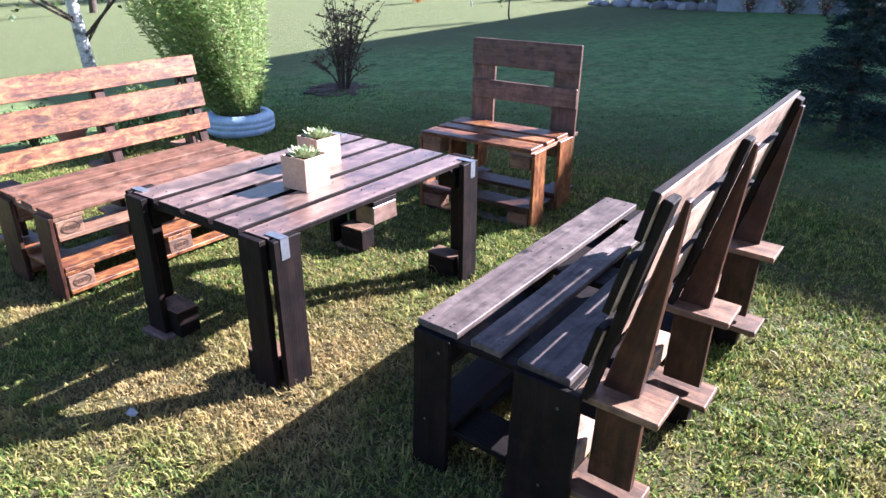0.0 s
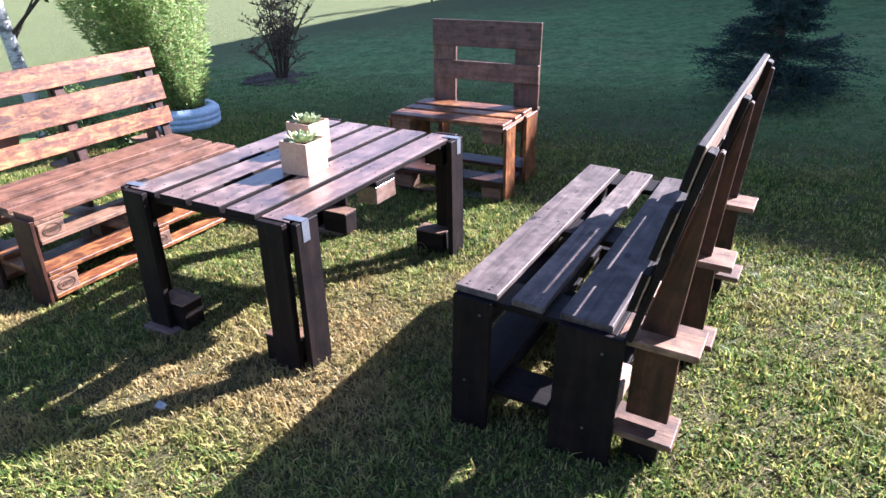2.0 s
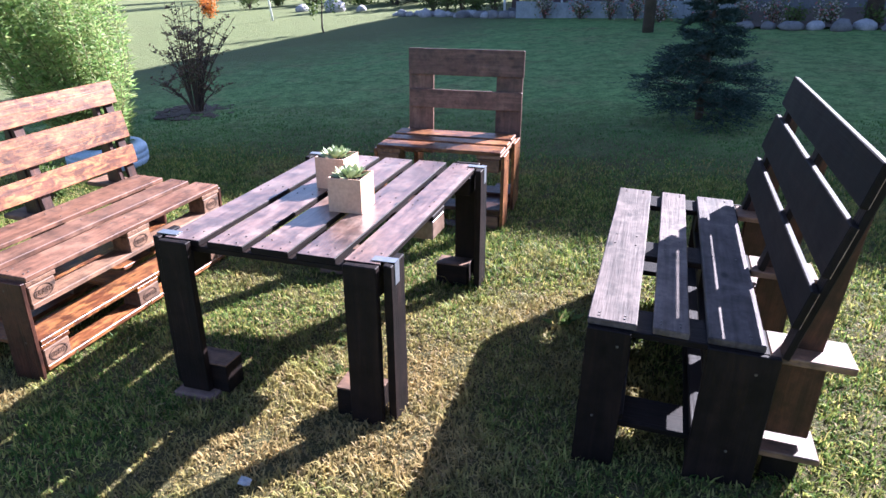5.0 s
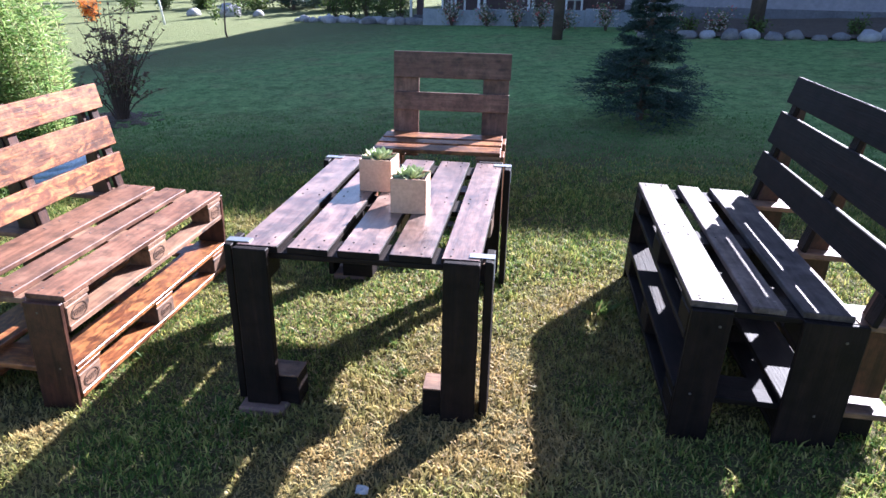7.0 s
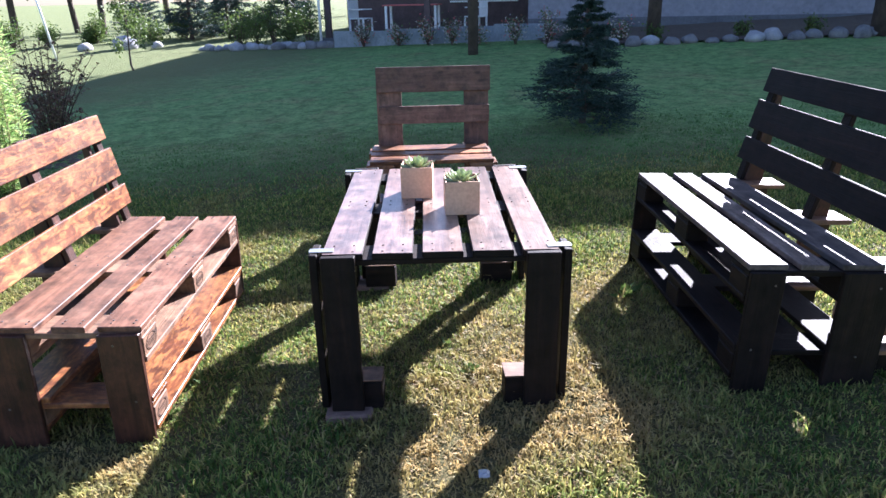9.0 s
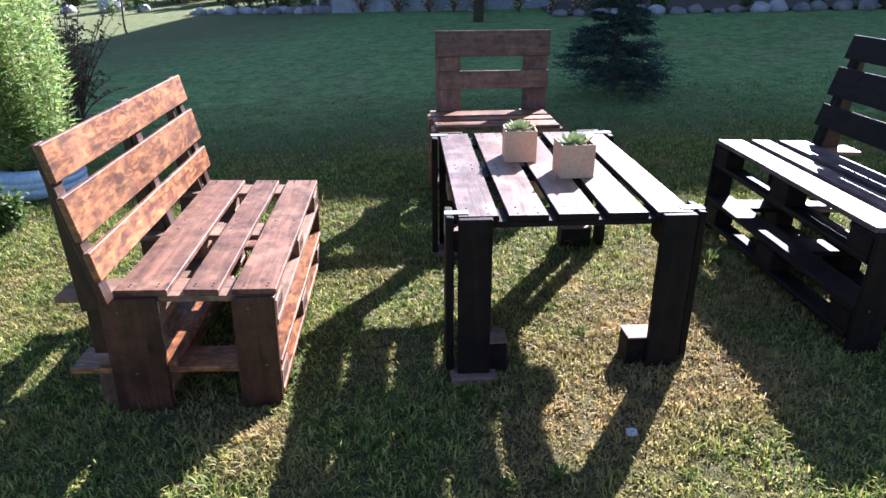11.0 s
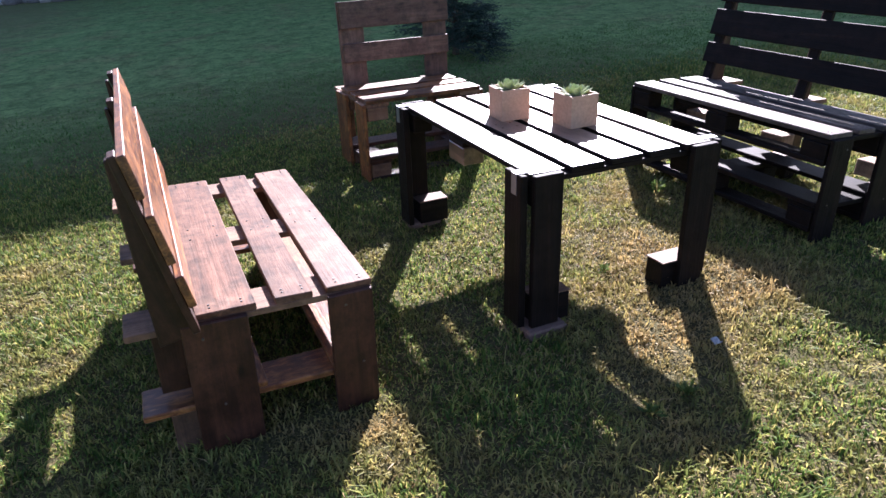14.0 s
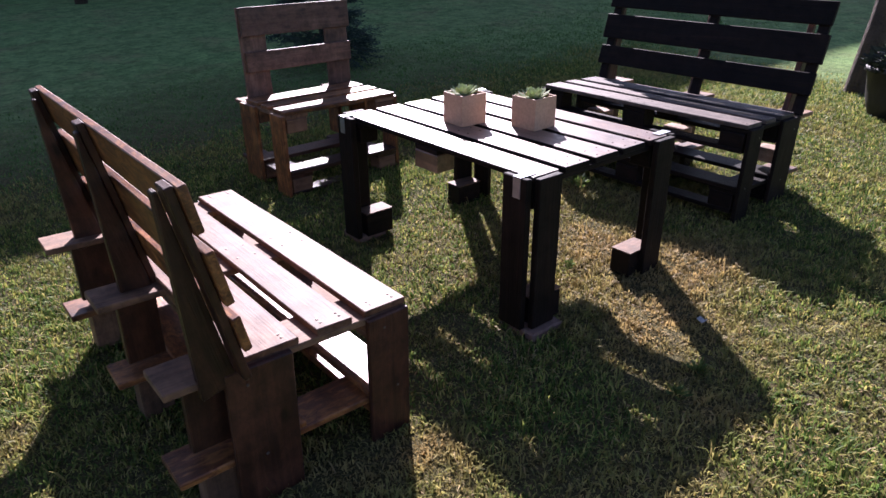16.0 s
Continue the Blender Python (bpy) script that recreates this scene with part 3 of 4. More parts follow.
def make_house():
    h = thing("house", HOUSE, "pale plastered house with a grey plinth and a shaded porch", "house")
    L, D, W = 24.0, 13.0, 7.8
    part("plinth", box_bm(7.6, L, -0.03, D, -1.2, 0.42), M_PLINTH, h)
    part("wall", box_bm(7.6, L, 0.0, D, 0.42, W), M_PLASTER, h)
    part("porch_floor", box_bm(2.6, 7.6, 0.0, 4.0, -1.2, 0.05), M_PLINTH, h)
    part("porch_wall", box_bm(2.6, 7.6, 2.6, 4.0, 0.05, 2.7), M_PORCH, h)
    part("porch_ceiling", box_bm(2.5, 5.9, -0.1, 4.0, 2.7, 2.82), M_PORCH, h)
    # upper wall and roof are unseen; their edges are set to shade the lawn
    part("upper_wall", box_bm(5.9, 7.6, 0.0, D, 2.7, W), M_PLASTER, h)
    for x in (2.75, 5.2):
        part("porch_post", box_bm(x - 0.07, x + 0.07, 0.02, 0.16, 0.05, 2.7), M_PORCH, h)
    part("railing", box_bm(5.3, 7.5, 0.05, 0.10, 0.85, 0.93), M_PORCH, h)
    bm = bmesh.new()
    prof = [(-0.6, W - 0.02), (D / 2, W + 0.26), (D + 0.3, W - 0.02), (D + 0.3, W + 0.14), (D / 2, W + 0.42), (-0.6, W + 0.14)]
    a = [bm.verts.new((5.6, y, z)) for y, z in prof]
    b = [bm.verts.new((L + 0.6, y, z)) for y, z in prof]
    bm.faces.new(a), bm.faces.new(b[::-1])
    for i in range(6):
        j = (i + 1) % 6
        bm.faces.new((a[i], b[i], b[j], a[j]))
    bmesh.ops.recalc_face_normals(bm, faces=bm.faces)
    part("roof", bm, M_ROOF, h)


make_house()

# ---- seats, table ----
bench_l = pallet_seat("pallet_bench", tilted(-3.085, 1.222, -0.155, 90, 1.2), "reddish-brown varnished pallet bench, lit by the sun", "bench",
                      1.24, 0.585, 0.444, (0.0, 0.62, 1.24), ((0.0, 0.147), (0.19, 0.115), (0.36, 0.175)),
                      ((0.07, 0.10), (0.212, 0.146), (0.402, 0.12)), radians(12.5), 0.53, 0.967, (0.73, 0.73, 0.75),
                      (M_SEAT, M_RED, M_BRN, M_RED), "benches at the table", (("seat", 0), ("lower", 0), ("seat", 2), ("seat", 1), ("lower", 1)), 0.03, over=0.105, back_dx=0.02, low_high=0.165)
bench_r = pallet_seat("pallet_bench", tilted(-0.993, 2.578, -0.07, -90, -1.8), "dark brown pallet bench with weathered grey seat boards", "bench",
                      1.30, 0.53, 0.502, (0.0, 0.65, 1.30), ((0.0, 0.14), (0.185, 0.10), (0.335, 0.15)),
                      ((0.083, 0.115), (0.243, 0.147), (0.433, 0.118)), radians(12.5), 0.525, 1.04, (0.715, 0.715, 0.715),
                      (M_GREY, M_DARK, M_DARK, M_DARK), "benches at the table", (), 0.0, over=0.06, back_dx=0.035, low_high=0.19, end_legs=(0.125, 0.19), block_m=M_DARK, lit_rear_m=M_RAW_LIT, up_m=M_BRN, raw_lit_rear=True)
chair = pallet_seat("pallet_chair", tilted(-2.44, 3.16, -0.105, 1.5, 0), "brown stained pallet chair with a slatted back", "chair",
                    0.76, 0.52, 0.493, (0.0, 0.76), ((0.0, 0.145), (0.185, 0.10), (0.325, 0.145)),
                    ((0.14, 0.115), (0.345, 0.162)), radians(3), 0.50, 1.001, (0.62, 0.62),
                    (M_RED, M_BRN, M_RED, M_CHAIR), "", (), 0.0, True, over=-0.025, back_dx=0.025)


def make_table():
    t = thing("pallet_table", Matrix.Translation((-2.045, 1.90, -0.100)), "low table made of a stained pallet on dark board legs", "table")
    H, T = 0.604, 0.022
    hx, y0, y1 = 0.41, -0.60, 0.60
    xs = (-0.41, -0.237, -0.064, 0.11, 0.283)
    for i, x in enumerate(xs):
        w = 0.142 if i < 4 else 0.127
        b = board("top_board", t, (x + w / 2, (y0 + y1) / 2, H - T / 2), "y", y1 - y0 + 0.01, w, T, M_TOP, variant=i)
        # only the top face keeps its tone; edges and underside go near black
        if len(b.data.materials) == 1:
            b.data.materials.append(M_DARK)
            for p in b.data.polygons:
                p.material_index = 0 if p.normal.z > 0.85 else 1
        nails(b, [(sx + dx, dy) for sx in (-0.55, 0.0, 0.55) for dx in (-0.03, 0.03) for dy in (-0.035, 0.035)], T / 2 + 0.0008)
    for i, y in enumerate((y0 + 0.073, 0.0, y1 - 0.073)):
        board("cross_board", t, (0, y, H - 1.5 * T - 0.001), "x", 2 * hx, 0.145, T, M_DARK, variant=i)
    for x in (-0.36, 0.0, 0.36):
        board("block", t, (x, 0.0, H - 2 * T - 0.041), "y", 0.145, 0.098, 0.078, M_TOP, bevel=0.004)
    for sx in (-1, 1):
        for y in (y0 + 0.05, y1 - 0.05):
            board("block", t, (sx * 0.352, y, H - 2 * T - 0.041), "y", 0.098, 0.10, 0.078, M_DARK, bevel=0.004)
    for sx in (-1, 1):
        for sy in (-1, 1):
            ex, ey = sx * (hx + 0.012), (y1 + 0.013) * sy
            hl = H + 0.002
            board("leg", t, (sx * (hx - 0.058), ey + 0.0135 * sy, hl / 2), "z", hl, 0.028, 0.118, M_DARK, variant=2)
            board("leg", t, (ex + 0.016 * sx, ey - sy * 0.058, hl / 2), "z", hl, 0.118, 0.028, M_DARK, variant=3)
            # foot block between the two leg boards
            board("foot_block", t, (sx * (hx - 0.105), ey - 0.05 * sy, 0.047), "x", 0.160, 0.098, 0.120 if sx > 0 else 0.115, M_DARK, bevel=0.004)
            # pale sheet on the block: its sunlit top put in as colour
            board("foot_plate", t, (sx * (hx - 0.105), ey - 0.05 * sy, 0.110), "x", 0.161, 0.100, 0.006, M_BLOCK, bevel=0.001)
            bm = box_bm(ex + sx * 0.0305, ex + sx * 0.0325, ey - sy * 0.045 - 0.018, ey - sy * 0.045 + 0.018, H - 0.075, H + 0.004)
            tmp = box_bm(min(ex - sx * 0.05, ex + sx * 0.0325), max(ex - sx * 0.05, ex + sx * 0.0325), ey - sy * 0.045 - 0.018, ey - sy * 0.045 + 0.018, H + 0.0025, H + 0.0045)
            me = bpy.data.meshes.new("tmp")
            tmp.to_mesh(me)
            tmp.free()
            bm.from_mesh(me)
            bpy.data.meshes.remove(me)
            part("angle_bracket", bm, M_STEEL, t, "galvanised steel angle bracket")
    return t


make_table()
# pavers under the legs on the lower side
for y in (1.30, 2.49):
    p = part("paver", box_bm(-0.085, 0.085, -0.07, 0.07, 0.0, 0.045, 0.006), M_PAVER)
    p.matrix_world = Matrix.Translation((-2.395, y, -0.147))
    tagged(p, "reddish concrete paver under a table leg", "paver", "pavers under the table")


def make_planter(m):
    t = thing("planter_box", m, "square pale wooden planter box with a succulent", "planter", "planters on the table")
    s, h, w = 0.068, 0.135, 0.006
    for a in range(4):
        bm = box_bm(-s, s - w, -s, -s + w, 0, h, 0.001)
        part("side", bm, M_POT, t, "", Matrix.Rotation(a * math.pi / 2, 4, 'Z'))
    part("soil", box_bm(-s + w, s - w, -s + w, s - w, 0.002, h - 0.012), M_SOIL, t)
    rng = random.Random(5)
    bm = bmesh.new()
    bmesh.ops.create_icosphere(bm, subdivisions=2, radius=0.018, matrix=Matrix.Translation((0, 0, h - 0.008)) @ Matrix.Diagonal((1, 1, 0.7, 1)))
    heart = part("succulent", bm, M_SUCC, t, "pale green rosette of pointed succulent leaves")
    for ring, (cnt, ln, up) in enumerate(((10, 0.080, 0.32), (10, 0.066, 0.65), (9, 0.050, 1.0), (6, 0.034, 1.3))):
        for k in range(cnt):
            a = math.tau * (k + 0.5 * ring) / cnt + rng.uniform(-0.15, 0.15)
            e = up + rng.uniform(-0.12, 0.12)
            d = Vector((math.cos(a) * math.cos(e), math.sin(a) * math.cos(e), math.sin(e)))
            sd = Vector((-math.sin(a), math.cos(a), 0))
            nr = d.cross(sd)
            prev = None
            c0 = Vector((rng.uniform(-0.01, 0.01), rng.uniform(-0.01, 0.01), h - 0.010))
            bm = bmesh.new()
            for f, wd in ((0.05, 0.35), (0.45, 1.0), (0.8, 0.8), (1.0, 0.02)):
                c = c0 + d * ln * f - nr * 0.010 * math.sin(f * 3)
                ww = 0.0135 * wd
                row = [bm.verts.new(c + sd * ww), bm.verts.new(c + nr * ww * 0.35), bm.verts.new(c - sd * ww), bm.verts.new(c - nr * ww * 0.35)]
                if prev:
                    for i in range(4):
                        bm.faces.new((prev[i], prev[(i + 1) % 4], row[(i + 1) % 4], row[i]))
                prev = row
            bm.faces.new(prev)
            part("leaf", bm, (M_SUCC, M_SUCC2)[(k + ring) % 2], heart)
    return t


pl = make_planter(tilted(-1.950, 1.772, 0.5045, 2))
copy_thing(pl, tilted(-2.130, 2.022, 0.5045, -3))


# ---- plants ----
def tube(bm, pts, radii, seg=6):
    prev = None
    for i, (p, r) in enumerate(zip(pts, radii)):
        p = Vector(p)
        d = (Vector(pts[min(i + 1, len(pts) - 1)]) - Vector(pts[max(i - 1, 0)])).normalized()
        u = d.orthogonal().normalized()
        v = d.cross(u)
        row = [bm.verts.new(p + (u * math.cos(a) + v * math.sin(a)) * r) for a in np.linspace(0, math.tau, seg, endpoint=False)]
        if prev:
            off = min(range(seg), key=lambda k: (row[k].co - prev[0].co).length)
            row = row[off:] + row[:off]
            for k in range(seg):
                bm.faces.new((prev[k], prev[(k + 1) % seg], row[(k + 1) % seg], row[k]))
        prev = row
    return bm


class Leaves:
    """Collects small bent leaves into one mesh."""
    def __init__(self):
        self.v, self.f = [], []

    def add(self, p, d, length, width, rng, bend=0.25):
        d = Vector(d).normalized()
        s = d.cross(Vector((rng.uniform(-1, 1), rng.uniform(-1, 1), rng.uniform(-0.3, 1)))).normalized()
        n = s.cross(d)
        p = Vector(p)
        k = len(self.v)
        mid = p + d * length * 0.45 + n * length * bend * 0.5
        self.v += [p, mid + s * width / 2, mid - s * width / 2, p + d * length]
        self.f += [(k, k + 1, k + 2), (k + 1, k + 3, k + 2)]

    def mesh(self, name, material, parent=None, label="", m=None):
        me = bpy.data.meshes.new(name)
        me.from_pydata(self.v, [], self.f)
        me.materials.append(material)
        ob = new(name, me)
        ob.parent = parent
        if m is not None:
            ob.matrix_local = m
        if label:
            ob["label"] = label
        ob["kind"] = "stuff"
        return ob


def make_tyre_planter(x, y):
    t = thing("tyre_planter", Matrix.Translation((x, y, ground_z(x, y))), "car tyre painted bluish white, used as a flower bed", "planter")
    bm = bmesh.new()
    prof = [(0.20, 0.01), (0.27, 0.0), (0.315, 0.025), (0.335, 0.06), (0.335, 0.085), (0.329, 0.09), (0.329, 0.10), (0.337, 0.105), (0.337, 0.135), (0.33, 0.14), (0.33, 0.15), (0.335, 0.155), (0.33, 0.185), (0.30, 0.215), (0.26, 0.222), (0.215, 0.21), (0.20, 0.19)]
    seg = 56
    rows = []
    for i in range(seg):
        a = math.tau * i / seg
        rows.append([bm.verts.new((r * math.cos(a) * (1 + 0.006 * math.sin(28 * a) * (0.05 < z < 0.17)), r * math.sin(a), z)) for r, z in prof])
    for i in range(seg):
        j = (i + 1) % seg
        for k in range(len(prof)):
            l = (k + 1) % len(prof)
            bm.faces.new((rows[i][k], rows[j][k], rows[j][l], rows[i][l]))
    bmesh.ops.recalc_face_normals(bm, faces=bm.faces)
    for f in bm.faces:
        f.smooth = True
    part("tyre", bm, M_TYRE, t, m=Matrix.Diagonal((0.95, 0.95, 0.95, 1)))
    bm = bmesh.new()
    bmesh.ops.create_circle(bm, cap_ends=True, segments=24, radius=0.21, matrix=Matrix.Translation((0, 0, 0.16)))
    part("soil", bm, M_SOIL, t)
    rng = random.Random(11)
    p = thing("tall_shrub", Matrix.Translation((x, y, ground_z(x, y) + 0.16)), "tall dense bush with narrow light-green leaves", "shrub")
    bm, lv = bmesh.new(), Leaves()
    for i in range(170):
        a, r = rng.uniform(0, math.tau), 0.19 * math.sqrt(rng.random())
        hgt = rng.uniform(1.0, 1.65)
        out = rng.uniform(0.1, 0.75) * (0.4 + r / 0.19)
        pts = []
        for k in range(6):
            f = k / 5
            g = 0.62 * (1 - (1 - f) ** 1.8)
            pts.append(Vector((math.cos(a) * (r + 0.92 * out * g) - 0.30 * f ** 0.8, math.sin(a) * (r + 0.92 * out * g) - 0.15 * f ** 0.8, hgt * (f - 0.10 * out * f * f))))
        tube(bm, pts, [0.005 * (1 - 0.8 * k / 5) for k in range(6)], 4)
        for k in range(165):
            f = rng.uniform(0.04, 1.0)
            i0 = min(4, int(f * 5))
            q = pts[i0].lerp(pts[i0 + 1], f * 5 - i0)
            b = rng.uniform(0, math.tau)
            lv.add(q, (math.cos(b), math.sin(b), rng.uniform(-0.1, 0.9)), rng.uniform(0.05, 0.10), rng.uniform(0.008, 0.013), rng)
    tagged(part("stemwork", bm, M_STEM, p), kind="stuff")
    lv.mesh("foliage", M_WILLOW, p)


make_tyre_planter(-5.25, 3.94)


def make_barberry(x, y):
    t = thing("dark_shrub", Matrix.Translation((x, y, ground_z(x, y))) @ Matrix.Diagonal((1.15, 1.15, 1.1, 1)), "dark purple-leaved barberry bush in a bare soil ring", "shrub")
    rng = random.Random(3)
    bm, lv = bmesh.new(), Leaves()
    for i in range(30):
        a = rng.uniform(0, math.tau)
        lean = rng.uniform(0.05, 0.55) if i < 26 else rng.uniform(0.8, 1.1)
        hgt = rng.uniform(0.7, 1.25) if i < 26 else rng.uniform(0.5, 0.7)
        pts = [Vector((math.cos(a) * (0.05 + lean * hgt * f ** 1.4 * 0.8), math.sin(a) * (0.05 + lean * hgt * f ** 1.4 * 0.8), hgt * f * (1 - 0.35 * lean * f))) for f in np.linspace(0, 1, 7)]
        tube(bm, pts, [0.008 * (1 - 0.8 * k / 6) for k in range(7)], 4)
        for s in range(5):
            i0 = rng.randint(2, 5)
            q = pts[i0]
            b = rng.uniform(0, math.tau)
            d = Vector((math.cos(b), math.sin(b), rng.uniform(0.2, 1.0))).normalized() * rng.uniform(0.1, 0.24)
            tube(bm, [q, q + d * 0.5 + Vector((0, 0, 0.01)), q + d], [0.003, 0.002, 0.001], 3)
            for k in range(16):
                w = q + d * rng.uniform(0.1, 1.0)
                lv.add(w, (rng.uniform(-1, 1), rng.uniform(-1, 1), rng.uniform(-0.2, 1)), rng.uniform(0.02, 0.04), rng.uniform(0.012, 0.02), rng)
        for k in range(26):
            f = rng.uniform(0.3, 1.0) * 6
            i0 = min(5, int(f))
            lv.add(pts[i0].lerp(pts[i0 + 1], f - i0), (rng.uniform(-1, 1), rng.uniform(-1, 1), rng.uniform(-0.2, 1)), rng.uniform(0.02, 0.04), rng.uniform(0.012, 0.02), rng)
    tagged(part("branchwork", bm, M_TWIG, t), kind="stuff")
    lv.mesh("foliage", M_BARB, t)
    bm = bmesh.new()
    for i in range(170):
        a, r = rng.uniform(0, math.tau), 0.40 * math.sqrt(rng.random())
        bmesh.ops.create_icosphere(bm, subdivisions=1, radius=rng.uniform(0.012, 0.04), matrix=Matrix.Translation((math.cos(a) * r, math.sin(a) * r, 0.002)) @ Matrix.Diagonal((1.6, 1.6, 0.45, 1)))
    part("soil", bm, M_EARTH, t, "ring of dark bare soil")


make_barberry(-5.86, 5.97)


def make_spruce(name, x, y, height, radius, label, seed, density=1.0, group="", needle=1.0):
    t = thing(name, Matrix.Translation((x, y, ground_z(x, y))), label, "conifer", group)
    rng = random.Random(seed)
    bm = bmesh.new()
    tube(bm, [(0, 0, -0.05), (0.01, 0, height * 0.5), (0, 0.01, height)], [0.028 * height, 0.016 * height, 0.003], 7)
    part("trunk", bm, M_TRUNK, t)
    bm, lv = bmesh.new(), Leaves()
    tiers = int(15 * max(1.0, height / 1.6) ** 0.5)
    for k in range(tiers):
        f = (k + 0.4) / tiers
        z = height * (0.05 + 0.93 * f) 
        reach = radius * (1 - f) ** 1.1 + 0.03
        for b in range(max(4, int(11 * (1 - 0.5 * f)))):
            a = rng.uniform(0, math.tau)
            ln = reach * rng.uniform(0.7, 1.12)
            droop = rng.uniform(-0.5, 0.45)
            zj = rng.uniform(-0.04, 0.04) * height
            d = Vector((math.cos(a), math.sin(a), 0))
            pts = [Vector((0, 0, z + zj)) + d * ln * g + Vector((0, 0, ln * (0.30 * g - (0.45 + droop) * g * g * 0.6))) for g in (0, 0.4, 0.75, 1.0)]
            tube(bm, pts, [0.008, 0.006, 0.004, 0.002], 3)
            side = Vector((-d.y, d.x, 0))
            for s in range(int(13 * density)):
                g = rng.uniform(0.2, 1.0)
                i0 = min(2, int(g * 3))
                q = pts[i0].lerp(pts[i0 + 1], g * 3 - i0)
                sd = (d * rng.uniform(0.3, 1.0) + side * rng.choice((-1, 1)) * rng.uniform(0.3, 1.0) + Vector((0, 0, rng.uniform(-0.25, 0.15)))).normalized()
                tw = ln * rng.uniform(0.12, 0.32)
                for m in range(int(10 * density)):
                    w = q + sd * tw * (m + 1) / 10
                    lv.add(w, sd + Vector((rng.uniform(-0.9, 0.9), rng.uniform(-0.9, 0.9), rng.uniform(-0.5, 0.8))), needle * (0.022 * max(1, height / 1.5) + 0.012), needle * (0.005 * max(1, height / 1.5) + 0.002), rng, 0.1)
    tagged(part("branchwork", bm, M_TWIG, t), kind="stuff")
    lv.mesh("foliage", M_NEEDLE, t)
    return t


make_spruce("spruce", -0.50, 6.05, 1.40, 0.52, "small dark green spruce standing on the lawn", 8, 2.2)


def make_tree(name, x, y, height, spread, label, seed, bark=M_TRUNK, trunk_r=0.09, leaf_size=0.09, leaves=2600, lean=(0.0, 0.0), crown_from=0.35, foliage=None, group=""):
    t = thing(name, Matrix.Translation((x, y, ground_z(x, y))), label, "tree", group)
    rng = random.Random(seed)
    bm = bmesh.new()
    trunk = [Vector((lean[0] * f + 0.04 * math.sin(5 * f + seed), lean[1] * f + 0.04 * math.cos(4 * f + seed), -0.1 + (height + 0.1) * f)) for f in np.linspace(0, 1, 9)]
    trunk[0] = Vector((0, 0, -0.1))
    tube(bm, trunk, [trunk_r * (1.15 - 0.98 * f) for f in np.linspace(0, 1, 9)], 9)
    for f in bm.faces:
        f.smooth = True
    part("trunk", bm, bark, t)
    bm, lv = bmesh.new(), Leaves()
    ends = []
    for i in range(int(16 + 4 * height)):
        f = rng.uniform(crown_from, 0.98)
        i0 = min(7, int(f * 8))
        q = trunk[i0].lerp(trunk[i0 + 1], f * 8 - i0)
        a = rng.uniform(0, math.tau)
        ln = spread * (1.15 - 0.8 * (f - crown_from) / (1 - crown_from)) * rng.uniform(0.45, 1.0)
        d = Vector((math.cos(a), math.sin(a), rng.uniform(0.15, 0.9)))
        pts = [q, q + d * ln * 0.5 + Vector((0, 0, 0.04)), q + d * ln + Vector((0, 0, -0.12 * ln))]
        tube(bm, pts, [trunk_r * 0.28, trunk_r * 0.16, trunk_r * 0.05], 5)
        for s in range(4):
            g = rng.uniform(0.35, 1.0)
            w = pts[0].lerp(pts[2], g)
            e = w + Vector((rng.uniform(-1, 1), rng.uniform(-1, 1), rng.uniform(-0.4, 0.8))) * spread * 0.28
            tube(bm, [w, e], [trunk_r * 0.07, trunk_r * 0.02], 3)
            ends.append((w, e))
    tagged(part("limbwork", bm, M_TRUNK, t), kind="stuff")
    for i in range(leaves):
        w, e = ends[rng.randrange(len(ends))]
        p = w.lerp(e, rng.uniform(0.2, 1.15)) + Vector((rng.gauss(0, 1), rng.gauss(0, 1), rng.gauss(0, 1))) * spread * 0.07
        lv.add(p, (rng.uniform(-1, 1), rng.uniform(-1, 1), rng.uniform(-1, 0.6)), leaf_size * rng.uniform(0.6, 1.3), leaf_size * rng.uniform(0.4, 0.8), rng)
    lv.mesh("crown", foliage or M_TREE, t)
    return t


make_tree("birch_tree", -6.08, 3.11, 4.6, 1.5, "young white-barked birch with low leafy branches", 21, M_BARK, 0.058, 0.06, 7000, (-0.2, -0.15), 0.2)
make_tree("garden_tree", 2.06, 1.90, 5.5, 1.7, "dark-barked leaning tree beside the lawn", 22, M_TRUNK, 0.085, 0.07, 900, (0.28, -0.28), 0.55)
make_tree("sapling", -8.06, 13.5, 1.5, 0.5, "thin young fruit tree on the lawn", 23, M_TRUNK, 0.02, 0.07, 700, (-0.1, 0), 0.25)

# ---- far side of the lawn ----
def make_rock(name, x, y, s, seed, material, label, group, sink=0.25):
    rng = random.Random(seed)
    bm = bmesh.new()
    bmesh.ops.create_icosphere(bm, subdivisions=2, radius=1.0)
    for v in bm.verts:
        n = noise.noise(v.co * 1.3 + Vector((seed * 3.1, 0, 0)))
        v.co *= 1 + 0.28 * n
        v.co.z = max(v.co.z, -0.5)
    k = Matrix.Diagonal((s * rng.uniform(0.8, 1.3), s * rng.uniform(0.7, 1.1), s * rng.uniform(0.55, 0.85), 1))
    bmesh.ops.transform(bm, matrix=k, verts=bm.verts)
    for f in bm.faces:
        f.smooth = True
    ob = part(name, bm, material)
    ob.matrix_world = Matrix.Translation((x, y, ground_z(x, y) + s * sink)) @ Matrix.Rotation(rng.uniform(0, 6), 4, 'Z')
    return tagged(ob, label, "stone", group)


rng = random.Random(77)
